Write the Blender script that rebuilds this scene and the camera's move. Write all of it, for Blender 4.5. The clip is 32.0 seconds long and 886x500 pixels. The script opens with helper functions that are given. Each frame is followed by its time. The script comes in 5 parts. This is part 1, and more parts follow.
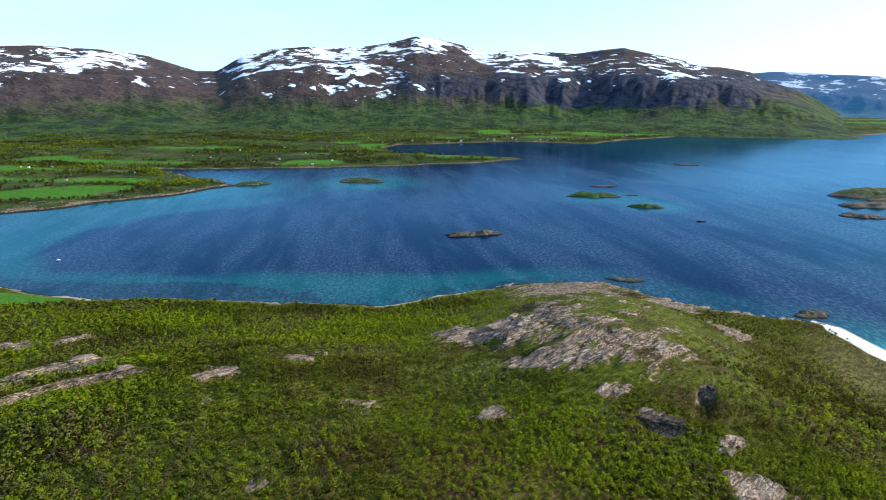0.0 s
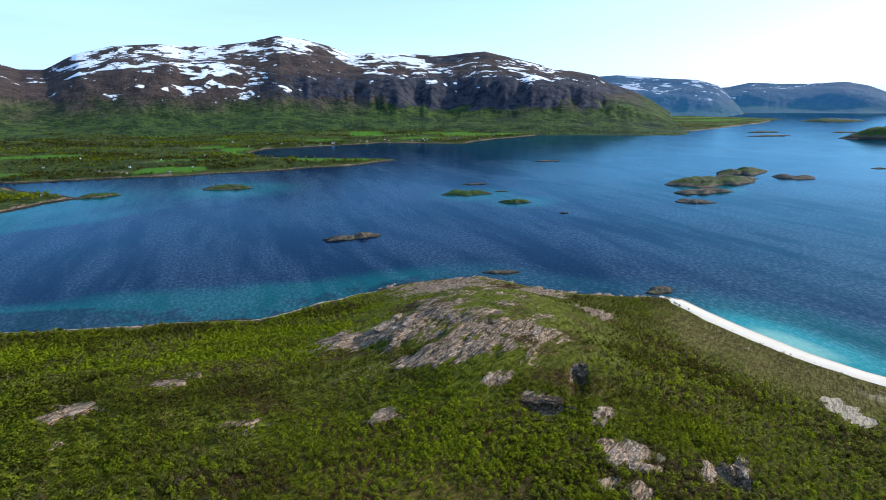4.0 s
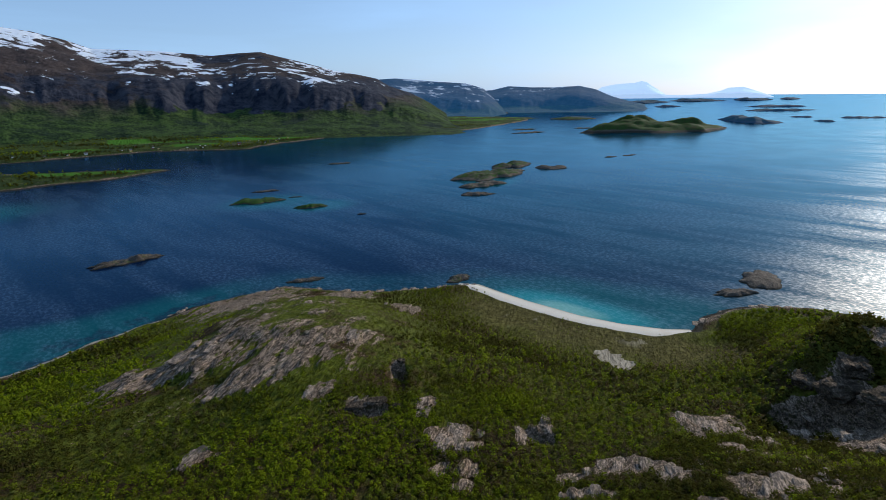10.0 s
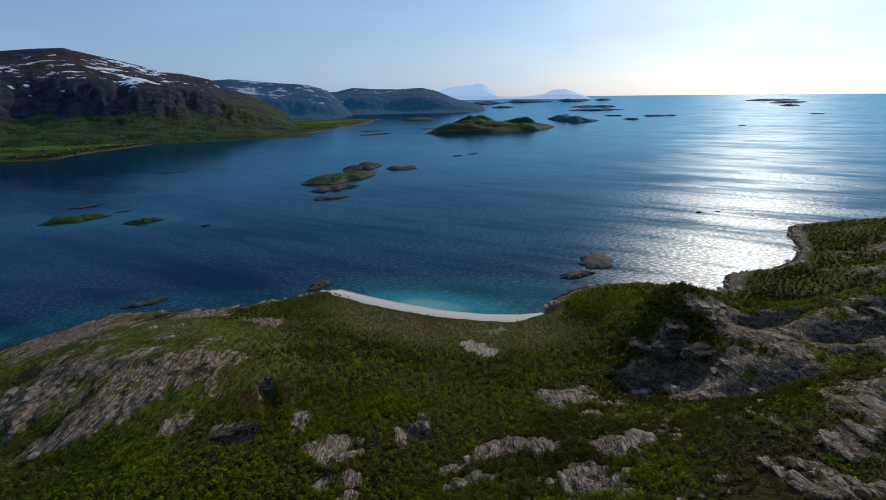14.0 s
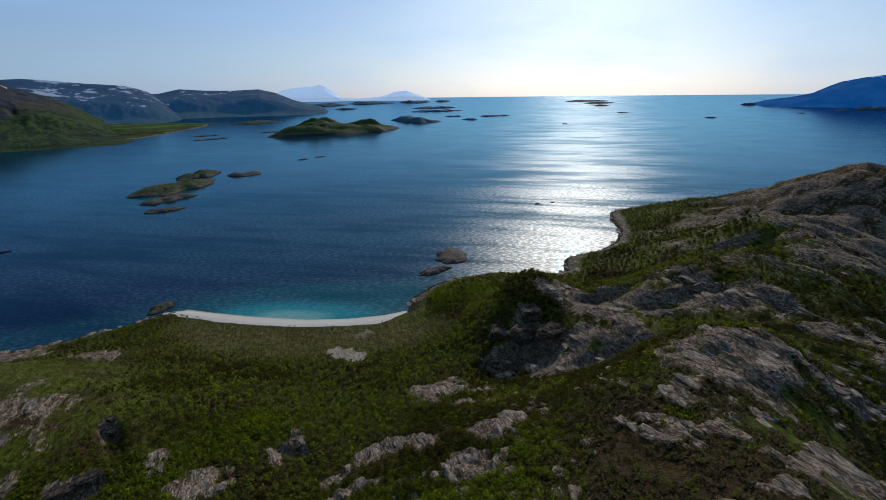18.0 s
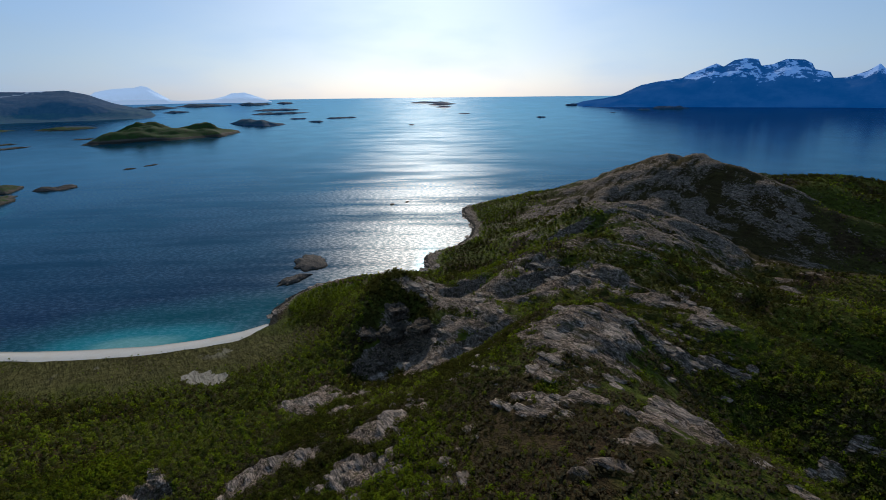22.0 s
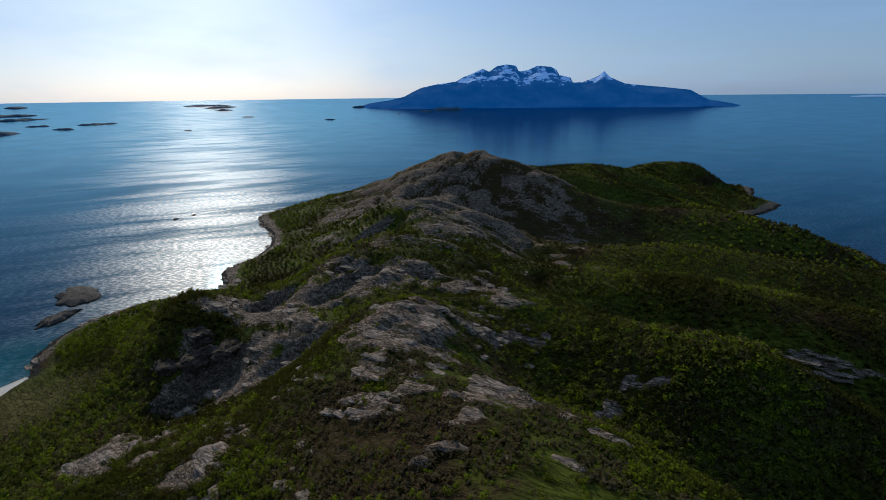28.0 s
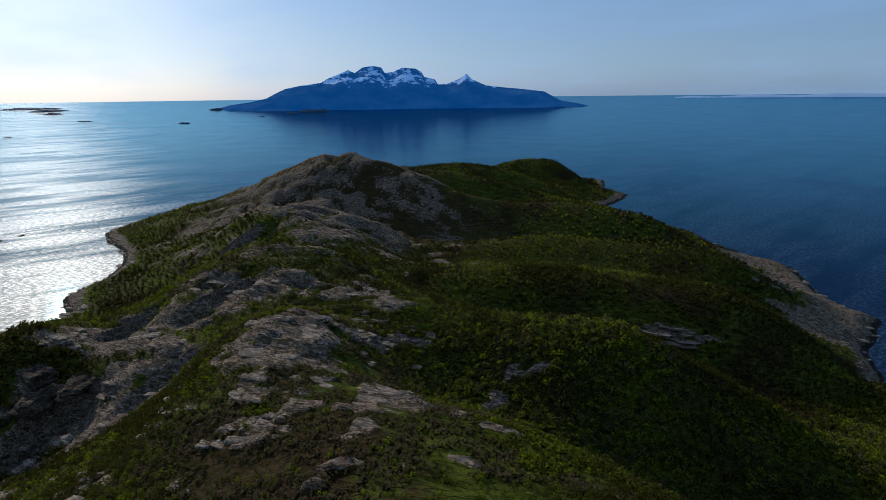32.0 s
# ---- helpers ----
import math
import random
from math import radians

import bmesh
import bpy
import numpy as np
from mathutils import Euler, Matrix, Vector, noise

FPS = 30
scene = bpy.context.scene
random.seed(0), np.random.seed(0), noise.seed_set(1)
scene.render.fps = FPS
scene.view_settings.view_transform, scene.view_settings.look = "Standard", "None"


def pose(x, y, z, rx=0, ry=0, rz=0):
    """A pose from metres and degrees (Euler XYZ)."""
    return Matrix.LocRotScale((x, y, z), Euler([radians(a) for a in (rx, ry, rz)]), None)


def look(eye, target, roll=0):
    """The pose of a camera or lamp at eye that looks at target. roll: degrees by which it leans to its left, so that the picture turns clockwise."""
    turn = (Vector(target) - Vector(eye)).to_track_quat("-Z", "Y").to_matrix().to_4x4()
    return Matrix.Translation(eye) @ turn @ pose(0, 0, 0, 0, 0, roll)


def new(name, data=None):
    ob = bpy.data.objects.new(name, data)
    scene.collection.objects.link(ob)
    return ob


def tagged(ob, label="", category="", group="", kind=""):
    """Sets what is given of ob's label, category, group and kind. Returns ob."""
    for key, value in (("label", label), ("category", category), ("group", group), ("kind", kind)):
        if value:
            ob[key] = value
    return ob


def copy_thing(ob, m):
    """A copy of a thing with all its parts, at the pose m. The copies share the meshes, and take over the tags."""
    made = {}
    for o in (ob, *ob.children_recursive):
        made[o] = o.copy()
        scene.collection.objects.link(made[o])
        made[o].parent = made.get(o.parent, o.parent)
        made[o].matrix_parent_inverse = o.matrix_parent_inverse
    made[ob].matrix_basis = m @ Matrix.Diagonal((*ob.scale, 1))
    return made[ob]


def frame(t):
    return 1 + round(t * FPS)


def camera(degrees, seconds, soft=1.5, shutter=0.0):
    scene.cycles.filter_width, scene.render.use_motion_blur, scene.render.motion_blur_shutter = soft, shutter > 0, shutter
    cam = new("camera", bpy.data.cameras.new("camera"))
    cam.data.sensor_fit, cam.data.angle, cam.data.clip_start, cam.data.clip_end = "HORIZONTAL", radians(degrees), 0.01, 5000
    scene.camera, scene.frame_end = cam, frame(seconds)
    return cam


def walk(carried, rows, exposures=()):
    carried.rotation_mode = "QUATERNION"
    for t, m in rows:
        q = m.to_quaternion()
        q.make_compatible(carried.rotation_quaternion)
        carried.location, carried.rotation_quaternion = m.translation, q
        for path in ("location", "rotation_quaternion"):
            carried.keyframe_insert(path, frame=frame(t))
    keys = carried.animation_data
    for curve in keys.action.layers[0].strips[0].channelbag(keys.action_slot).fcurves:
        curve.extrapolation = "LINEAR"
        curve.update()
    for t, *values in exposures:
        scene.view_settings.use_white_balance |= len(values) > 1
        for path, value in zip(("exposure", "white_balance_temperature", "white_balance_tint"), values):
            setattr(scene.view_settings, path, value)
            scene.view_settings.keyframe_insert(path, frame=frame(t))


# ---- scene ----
cam = camera(79.4, 32.0, soft=0.9)
EYE = 125.0
# seconds, metres east and north of the first eye, heading in degrees
ROWS = [
    (0, 0, 0, 0.61),
    (1, 0.09, -0.08, -2.68),
    (2, 0.1, -0.07, -5.9),
    (3, 0.06, 0.02, -9.27),
    (3.5, 0.02, 0.1, -11.03),
    (5.5, -0.28, 0.61, -17.99),
    (6, -0.39, 0.77, -19.77),
    (7, -0.62, 1.15, -23.39),
    (8, -0.89, 1.59, -27.04),
    (9, -1.19, 2.07, -30.91),
    (10, -1.51, 2.6, -34.9),
    (11, -1.85, 3.16, -38.74),
    (12, -2.2, 3.76, -42.73),
    (13, -2.56, 4.37, -46.71),
    (14, -2.91, 5, -50.87),
    (14.5, -3.09, 5.32, -52.91),
    (16.5, -3.76, 6.62, -61.01),
    (17, -3.92, 6.94, -63.09),
    (18, -4.22, 7.58, -67.07),
    (19, -4.49, 8.2, -71.22),
    (20, -4.73, 8.8, -75.1),
    (21, -4.93, 9.37, -78.99),
    (22, -5.09, 9.91, -82.97),
    (23, -5.19, 10.41, -86.77),
    (24, -5.24, 10.86, -90.46),
    (25, -5.22, 11.26, -94.15),
    (25.5, -5.19, 11.44, -95.99),
    (27.5, -4.88, 11.98, -103.14),
    (28, -4.75, 12.08, -104.78),
    (29, -4.44, 12.2, -108.45),
    (30, -4.03, 12.24, -111.97),
    (31, -3.53, 12.19, -115.16),
    (32, -2.92, 12.04, -118.42),
]
walk(cam, [(t, pose(x, y, EYE, 90 - 16.36, 0, yaw) @ pose(0, 0, 0, 0, 0, -0.65)) for t, x, y, yaw in ROWS],
     exposures=[(0, 0.60, 6550, 9), (3, 0.46, 6550, 9), (6, 0.1, 6500, 9), (9, -0.38, 6450, 9), (13, -1.0, 6400, 9), (19, -1.12, 6350, 9), (25, -1.16, 6300, 9), (32, -1.18, 6250, 9)])

# ---- sky and sun ----
SUN_AZ, SUN_EL = radians(81.5), radians(23)
world = bpy.data.worlds.new("sky")
scene.world = world
world.use_nodes = True
wn = world.node_tree
wn.nodes.clear()
sky = wn.nodes.new("ShaderNodeTexSky")
sky.sky_type = "NISHITA"
sky.sun_disc = False
sky.sun_elevation, sky.sun_rotation = SUN_EL, SUN_AZ
sky.air_density, sky.dust_density, sky.ozone_density = 1.0, 0.9, 2.2
bg = wn.nodes.new("ShaderNodeBackground")
bg.inputs["Strength"].default_value = 0.14
wo = wn.nodes.new("ShaderNodeOutputWorld")
# thin high haze, with faint streaks of cirrus
wc, wm = wn.nodes.new("ShaderNodeTexCoord"), wn.nodes.new("ShaderNodeMapping")
wm.inputs["Scale"].default_value, wm.inputs["Rotation"].default_value = (1.2, 4.0, 14.0), (0.0, 0.08, 0.7)
wz, wr, wx = wn.nodes.new("ShaderNodeTexNoise"), wn.nodes.new("ShaderNodeMapRange"), wn.nodes.new("ShaderNodeMix")
wz.inputs["Scale"].default_value, wz.inputs["Detail"].default_value = 1.3, 5.0
wr.inputs[1].default_value, wr.inputs[2].default_value, wr.inputs[3].default_value, wr.inputs[4].default_value = 0.45, 0.75, 0.30, 0.46
wx.data_type = "RGBA"
wx.inputs[7].default_value = (5.0, 8.6, 14.3, 1)
wn.links.new(wc.outputs["Generated"], wm.inputs[0])
wn.links.new(wm.outputs[0], wz.inputs["Vector"])
wn.links.new(wz.outputs["Fac"], wr.inputs[0])
ws, wl, wa = wn.nodes.new("ShaderNodeSeparateXYZ"), wn.nodes.new("ShaderNodeMapRange"), wn.nodes.new("ShaderNodeMath")
wl.inputs[1].default_value, wl.inputs[2].default_value, wl.inputs[3].default_value, wl.inputs[4].default_value = 0.0, 0.22, 0.08, 0.0
wa.use_clamp = True
wn.links.new(wc.outputs["Generated"], ws.inputs[0])
wn.links.new(ws.outputs["Z"], wl.inputs[0])
wn.links.new(wl.outputs[0], wa.inputs[0])
wn.links.new(wr.outputs[0], wa.inputs[1])
wn.links.new(wa.outputs[0], wx.inputs[0])
wb, wt, wg = wn.nodes.new("ShaderNodeRGBToBW"), wn.nodes.new("ShaderNodeVectorMath"), wn.nodes.new("ShaderNodeMix")
wt.operation, wg.data_type = "MULTIPLY", "RGBA"
wt.inputs[1].default_value, wg.inputs[0].default_value = (0.70, 0.96, 1.34), 0.15
wq = wn.nodes.new("ShaderNodeVectorMath")
wq.operation = "MULTIPLY"
wq.inputs[1].default_value = (0.82, 0.925, 1.12)
wn.links.new(sky.outputs[0], wq.inputs[0])
wn.links.new(sky.outputs[0], wb.inputs[0])
wn.links.new(wb.outputs[0], wt.inputs[0])
wn.links.new(wq.outputs[0], wg.inputs[6])
wn.links.new(wt.outputs[0], wg.inputs[7])
wn.links.new(wg.outputs[2], wx.inputs[6])
wn.links.new(wx.outputs[2], bg.inputs[0])
wn.links.new(bg.outputs[0], wo.inputs[0])
sun = new("sun", bpy.data.lights.new("sun", "SUN"))
sun.data.energy, sun.data.angle, sun.data.color = 5.0, radians(0.53), (1.0, 0.91, 0.76)
SUN_WAY = Vector((math.sin(SUN_AZ) * math.cos(SUN_EL), math.cos(SUN_AZ) * math.cos(SUN_EL), math.sin(SUN_EL)))
sun.matrix_world = look(SUN_WAY * 3000, (0, 0, 0))


# ---- helpers of this scene ----
TAB = np.random.RandomState(7).rand(256, 256)


def vnoise(x, y, seed=0):
    x = np.asarray(x, float) + seed * 17.13
    y = np.asarray(y, float) + seed * 31.7
    i, j = np.floor(x).astype(int), np.floor(y).astype(int)
    u, v = x - i, y - j
    u, v = u * u * u * (u * (6 * u - 15) + 10), v * v * v * (v * (6 * v - 15) + 10)
    a, b = TAB[i & 255, j & 255], TAB[(i + 1) & 255, j & 255]
    c, d = TAB[i & 255, (j + 1) & 255], TAB[(i + 1) & 255, (j + 1) & 255]
    return (a + (b - a) * u) * (1 - v) + (c + (d - c) * u) * v


def fbm(x, y, octaves=4, seed=0, gain=0.5):
    s, a, n = 0.0, 1.0, 0.0
    for k in range(octaves):
        s = s + a * vnoise(x * 2 ** k, y * 2 ** k, seed + k)
        n += a
        a *= gain
    return s / n


def sstep(a, b, x):
    t = np.clip((x - a) / (b - a), 0, 1)
    return t * t * (3 - 2 * t)


def shore(poly, x, y):
    """Signed distance to a closed coast, positive on land."""
    best, inside = np.full(np.shape(x), 1e12), np.zeros(np.shape(x), bool)
    for (ax, ay), (bx, by) in zip(poly, poly[1:] + poly[:1]):
        ex, ey = bx - ax, by - ay
        t = np.clip(((x - ax) * ex + (y - ay) * ey) / (ex * ex + ey * ey), 0, 1)
        best = np.minimum(best, (x - ax - t * ex) ** 2 + (y - ay - t * ey) ** 2)
        if ay != by:
            inside ^= ((ay > y) != (by > y)) & (x < ax + (y - ay) / (by - ay) * ex)
    d = np.sqrt(best)
    return np.where(inside, d, -d)


def sea_z(r):
    """The far sea climbs gently towards the eye's level, so that the horizon stays inside the drawn distance."""
    return 6.6e-6 * np.maximum(np.asarray(r, float) - 1300, 0) ** 2


def far(x, y):
    """Where a place on a flat sea lies on the climbing one, in the same direction and at the same angle below the eye."""
    r0 = math.hypot(x, y)
    a, b = 1.0, r0
    for _ in range(40):
        m = (a + b) / 2
        if (EYE - sea_z(m)) / m > EYE / r0:
            a = m
        else:
            b = m
    return x * a / r0, y * a / r0


def polar_mesh(name, theta, rad, heights, closed=False):
    """A sheet over rings round the origin. heights(x, y) gives z and the values kept at each vertex."""
    t, r = np.meshgrid(theta, rad, indexing="ij")
    x, y = np.sin(t) * r, np.cos(t) * r
    me = grid_mesh(name, x, y, heights, closed)
    me.flip_normals()
    return me


def grid_mesh(name, x, y, heights, closed=False):
    z, attrs = heights(x, y)
    n, m = x.shape
    i = np.arange(n if closed else n - 1)[:, None]
    j = np.arange(m - 1)[None]
    i2 = (i + 1) % n
    faces = np.stack([i * m + j, i * m + j + 1, i2 * m + j + 1, i2 * m + j], -1).reshape(-1, 4)
    return raw_mesh(name, np.stack([x, y, z], -1).reshape(-1, 3), faces, attrs, True)


def raw_mesh(name, verts, faces, attrs=None, smooth=False):
    me = bpy.data.meshes.new(name)
    k = faces.shape[1]
    me.vertices.add(len(verts))
    me.vertices.foreach_set("co", np.ascontiguousarray(verts, np.float32).ravel())
    me.loops.add(faces.size)
    me.loops.foreach_set("vertex_index", np.ascontiguousarray(faces, np.int32).ravel())
    me.polygons.add(len(faces))
    me.polygons.foreach_set("loop_start", np.arange(0, faces.size, k, dtype=np.int32))
    if smooth:
        me.polygons.foreach_set("use_smooth", np.ones(len(faces), bool))
    for key, values in (attrs or {}).items():
        a = me.attributes.new(key, "FLOAT", "POINT")
        a.data.foreach_set("value", np.ascontiguousarray(values, np.float32).ravel())
    me.update(calc_edges=True)
    return me


def part(name, data, material, parent=None, label=""):
    """One mesh object, from a bmesh or a mesh, under a thing or a part."""
    if isinstance(data, bmesh.types.BMesh):
        me = bpy.data.meshes.new(name)
        data.to_mesh(me)
        data.free()
        data = me
    if material and not data.materials:
        data.materials.append(material)
    ob = new(name, data)
    if parent:
        ob.parent = parent
    return tagged(ob, label)


# ---- materials ----
class Nodes:
    def __init__(self, name):
        self.mat = bpy.data.materials.new(name)
        self.mat.use_nodes = True
        self.t = self.mat.node_tree
        self.bsdf = self.t.nodes["Principled BSDF"]

    def put(self, socket, value):
        if hasattr(value, "links"):
            self.t.links.new(value, socket)
        elif isinstance(value, tuple) and len(value) == 3:
            socket.default_value = (*value, 1)
        else:
            socket.default_value = value

    def set(self, **kw):
        for k, v in kw.items():
            self.put(self.bsdf.inputs[k.replace("_", " ")], v)

    def attr(self, name):
        n = self.t.nodes.new("ShaderNodeAttribute")
        n.attribute_name = name
        return n.outputs["Fac"]

    def pos(self, scale=(1, 1, 1), turn=0.0):
        g = self.t.nodes.new("ShaderNodeNewGeometry")
        m = self.t.nodes.new("ShaderNodeMapping")
        self.t.links.new(g.outputs["Position"], m.inputs[0])
        # turned first, then scaled along the turned axes
        m.vector_type = "TEXTURE"
        m.inputs["Rotation"].default_value = (0, 0, -turn)
        m.inputs["Scale"].default_value = [1 / k for k in scale]
        return m.outputs[0]

    def noise(self, vec, scale, detail=4.0, rough=0.55, distort=0.0):
        n = self.t.nodes.new("ShaderNodeTexNoise")
        self.t.links.new(vec, n.inputs["Vector"])
        n.inputs["Scale"].default_value, n.inputs["Detail"].default_value = scale, detail
        n.inputs["Roughness"].default_value, n.inputs["Distortion"].default_value = rough, distort
        return n.outputs["Fac"]

    def math(self, op, a, b=0.0, c=0.0):
        n = self.t.nodes.new("ShaderNodeMath")
        n.operation = op
        for s, v in zip(n.inputs, (a, b, c)):
            self.put(s, v)
        return n.outputs[0]

    def ramp(self, f, a, b, lo=0.0, hi=1.0):
        n = self.t.nodes.new("ShaderNodeMapRange")
        n.interpolation_type = "SMOOTHSTEP"
        for s, v in zip(n.inputs, (f, a, b, lo, hi)):
            self.put(s, v)
        return n.outputs[0]

    def mix(self, f, a, b):
        n = self.t.nodes.new("ShaderNodeMix")
        n.data_type = "RGBA"
        self.put(n.inputs["Factor"], f)
        self.put(n.inputs[6], a)
        self.put(n.inputs[7], b)
        return n.outputs[2]

    def bump(self, h, strength=0.5, distance=0.2):
        n = self.t.nodes.new("ShaderNodeBump")
        n.inputs["Strength"].default_value, n.inputs["Distance"].default_value = strength, distance
        self.t.links.new(h, n.inputs["Height"])
        self.t.links.new(n.outputs[0], self.bsdf.inputs["Normal"])

    def z(self):
        g = self.t.nodes.new("ShaderNodeNewGeometry")
        s = self.t.nodes.new("ShaderNodeSeparateXYZ")
        self.t.links.new(g.outputs["Position"], s.inputs[0])
        return s.outputs["Z"]

    def steep(self):
        g = self.t.nodes.new("ShaderNodeNewGeometry")
        s = self.t.nodes.new("ShaderNodeSeparateXYZ")
        self.t.links.new(g.outputs["Normal"], s.inputs[0])
        return s.outputs["Z"]

    def random(self):
        return self.t.nodes.new("ShaderNodeNewGeometry").outputs["Random Per Island"]


STRIKE = math.atan2(0.66, 0.75)


def rock_colour(m):
    """Pale weathered gneiss in rounded slabs, with dark lichen, seams and rusty stains."""
    band = m.noise(m.pos((0.14, 0.42, 0.6), -STRIKE), 1.0, 6, 0.65)
    fine = m.noise(m.pos(), 1.3, 6, 0.7)
    c = m.mix(m.ramp(fine, 0.3, 0.7), (0.20, 0.135, 0.092), (0.52, 0.375, 0.268))
    c = m.mix(m.math("MULTIPLY", m.ramp(band, 0.50, 0.66), 0.75), c, (0.085, 0.07, 0.058))
    seam = m.math("ABSOLUTE", m.math("SUBTRACT", m.noise(m.pos((0.10, 0.26, 0.35), -STRIKE), 1.0, 5, 0.6, 0.6), 0.5))
    c = m.mix(m.ramp(seam, 0.002, 0.012), (0.045, 0.036, 0.028), c)
    thin = m.noise(m.pos((0.35, 2.2, 2.2), -STRIKE), 1.0, 5, 0.7, 0.3)
    c = m.mix(m.math("MULTIPLY", m.ramp(thin, 0.47, 0.55), 0.8), c, (0.060, 0.045, 0.033))
    moss = m.math("MULTIPLY", m.ramp(m.noise(m.pos((0.3, 0.6, 0.6), -STRIKE), 1.0, 6, 0.7), 0.53, 0.59), 0.8)
    c = m.mix(moss, c, m.mix(fine, (0.040, 0.030, 0.012), (0.075, 0.066, 0.020)))
    return m.mix(m.math("MULTIPLY", m.ramp(m.noise(m.pos(), 0.16, 4), 0.55, 0.72), 0.6), c, (0.20, 0.14, 0.10)), band, fine


def make_ground():
    m = Nodes("ground")
    rockc, band, fine = rock_colour(m)
    big, mid = m.noise(m.pos(), 0.035, 5), m.noise(m.pos(), 0.35, 5, 0.65)
    grass = m.mix(m.ramp(mid, 0.3, 0.7), (0.060, 0.070, 0.008), (0.115, 0.128, 0.014))
    heath = m.mix(m.ramp(fine, 0.3, 0.7), (0.034, 0.020, 0.009), (0.086, 0.052, 0.022))
    turf = m.mix(m.ramp(m.math("ADD", big, m.math("MULTIPLY", mid, 0.5)), 0.72, 0.9), grass, heath)
    turf = m.mix(m.attr("heath"), turf, heath)
    turf = m.mix(m.attr("dry"), turf, m.mix(m.ramp(m.math("ADD", m.math("MULTIPLY", mid, 0.6), m.math("MULTIPLY", fine, 0.4)), 0.40, 0.60), (0.060, 0.050, 0.012), (0.140, 0.118, 0.034)))
    turf = m.mix(m.attr("field"), turf, m.mix(m.ramp(mid, 0.3, 0.7), (0.05, 0.15, 0.012), (0.075, 0.19, 0.02)))
    turf = m.mix(m.math("MULTIPLY", m.attr("plain"), m.math("SUBTRACT", 1.0, m.attr("field"))), turf, m.mix(m.ramp(m.math("ADD", m.math("MULTIPLY", big, 0.6), m.math("MULTIPLY", mid, 0.4)), 0.40, 0.60), (0.022, 0.038, 0.010), (0.066, 0.088, 0.018)))
    edge = m.math("ADD", m.attr("rock"), m.math("MULTIPLY", m.math("SUBTRACT", mid, 0.5), 0.9))
    small = m.noise(m.pos((0.5, 1.4, 1), -STRIKE), 0.8, 5, 0.65)
    edge = m.math("ADD", edge, m.math("MULTIPLY", m.math("SUBTRACT", small, 0.5), 1.3))
    rocky = m.math("MAXIMUM", m.ramp(edge, 0.46, 0.52), m.ramp(m.steep(), 0.60, 0.48))
    c = m.mix(rocky, turf, rockc)
    sandc = m.mix(m.ramp(fine, 0.3, 0.7), (0.30, 0.25, 0.18), (0.44, 0.37, 0.28))
    sandy = m.ramp(m.math("ADD", m.attr("sand"), m.math("MULTIPLY", m.math("ADD", m.math("MULTIPLY", m.math("SUBTRACT", mid, 0.5), 1.1), m.math("SUBTRACT", small, 0.5)))), 0.46, 0.54)
    c = m.mix(sandy, c, sandc)
    tide = m.ramp(m.math("ADD", m.z(), m.math("MULTIPLY", m.math("SUBTRACT", mid, 0.5), 2.0)), 0.7, 1.5)
    c = m.mix(m.math("ADD", tide, m.math("MULTIPLY", sandy, 1.0)), (0.03, 0.027, 0.02), c)
    m.set(Base_Color=c, Roughness=0.95)
    m.bsdf.inputs["Specular IOR Level"].default_value = 0.05
    crack = m.math("ABSOLUTE", m.math("SUBTRACT", m.noise(m.pos((0.10, 0.45, 0.5), -STRIKE), 1.0, 5, 0.6, 0.6), 0.5))
    m.bump(m.math("ADD", m.math("ADD", m.math("MULTIPLY", fine, 0.7), m.math("MULTIPLY", band, 0.7)), m.math("MULTIPLY", m.ramp(crack, 0.0, 0.05), 0.9)), 1.0, 0.9)
    return m.mat


def make_rock():
    m = Nodes("bare_rock")
    c, band, fine = rock_colour(m)
    m.set(Base_Color=c, Roughness=0.9)
    m.bsdf.inputs["Specular IOR Level"].default_value = 0.25
    m.bump(m.math("ADD", fine, band), 0.8, 0.4)
    return m.mat


def make_crag():
    """Dark crag rock: brown lichen and moss, with the face's shade put into the colour."""
    m = Nodes("shaded_crag_rock")
    c, band, fine = rock_colour(m)
    c = m.mix(m.ramp(m.noise(m.pos((0.5, 0.5, 0.25)), 0.7, 6, 0.7), 0.36, 0.66), m.mix(fine, (0.020, 0.015, 0.010), (0.055, 0.040, 0.026)), m.mix(0.45, c, (0.05, 0.038, 0.028)))
    m.set(Base_Color=c, Roughness=0.95)
    m.bsdf.inputs["Specular IOR Level"].default_value = 0.05
    m.bump(m.math("ADD", fine, band), 1.0, 0.8)
    return m.mat


def make_islet(name="islet", haze=0.0):
    m = Nodes(name)
    c, band, fine = rock_colour(m)
    c = m.mix(0.72, c, (0.055, 0.047, 0.040))
    wet = m.ramp(m.math("ADD", m.attr("up"), m.math("MULTIPLY", fine, 0.8)), 0.7, 1.5)
    c = m.mix(wet, (0.028, 0.025, 0.018), c)
    g = m.mix(m.ramp(m.noise(m.pos(), 0.1, 5), 0.35, 0.65), (0.036, 0.044, 0.012), (0.030, 0.068, 0.011))
    c = m.mix(m.ramp(m.math("ADD", m.attr("green"), m.math("MULTIPLY", m.noise(m.pos(), 0.15, 5), 0.8)), 0.62, 0.8), c, g)
    m.set(Base_Color=c, Roughness=0.9)
    m.bsdf.inputs["Specular IOR Level"].default_value = 0.1
    # far skerries carry blue sea haze as base colour plus a faint glow
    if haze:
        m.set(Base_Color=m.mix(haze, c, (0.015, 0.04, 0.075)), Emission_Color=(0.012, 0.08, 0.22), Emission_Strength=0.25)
    m.bump(m.math("ADD", fine, band), 0.8, 0.6)
    return m.mat


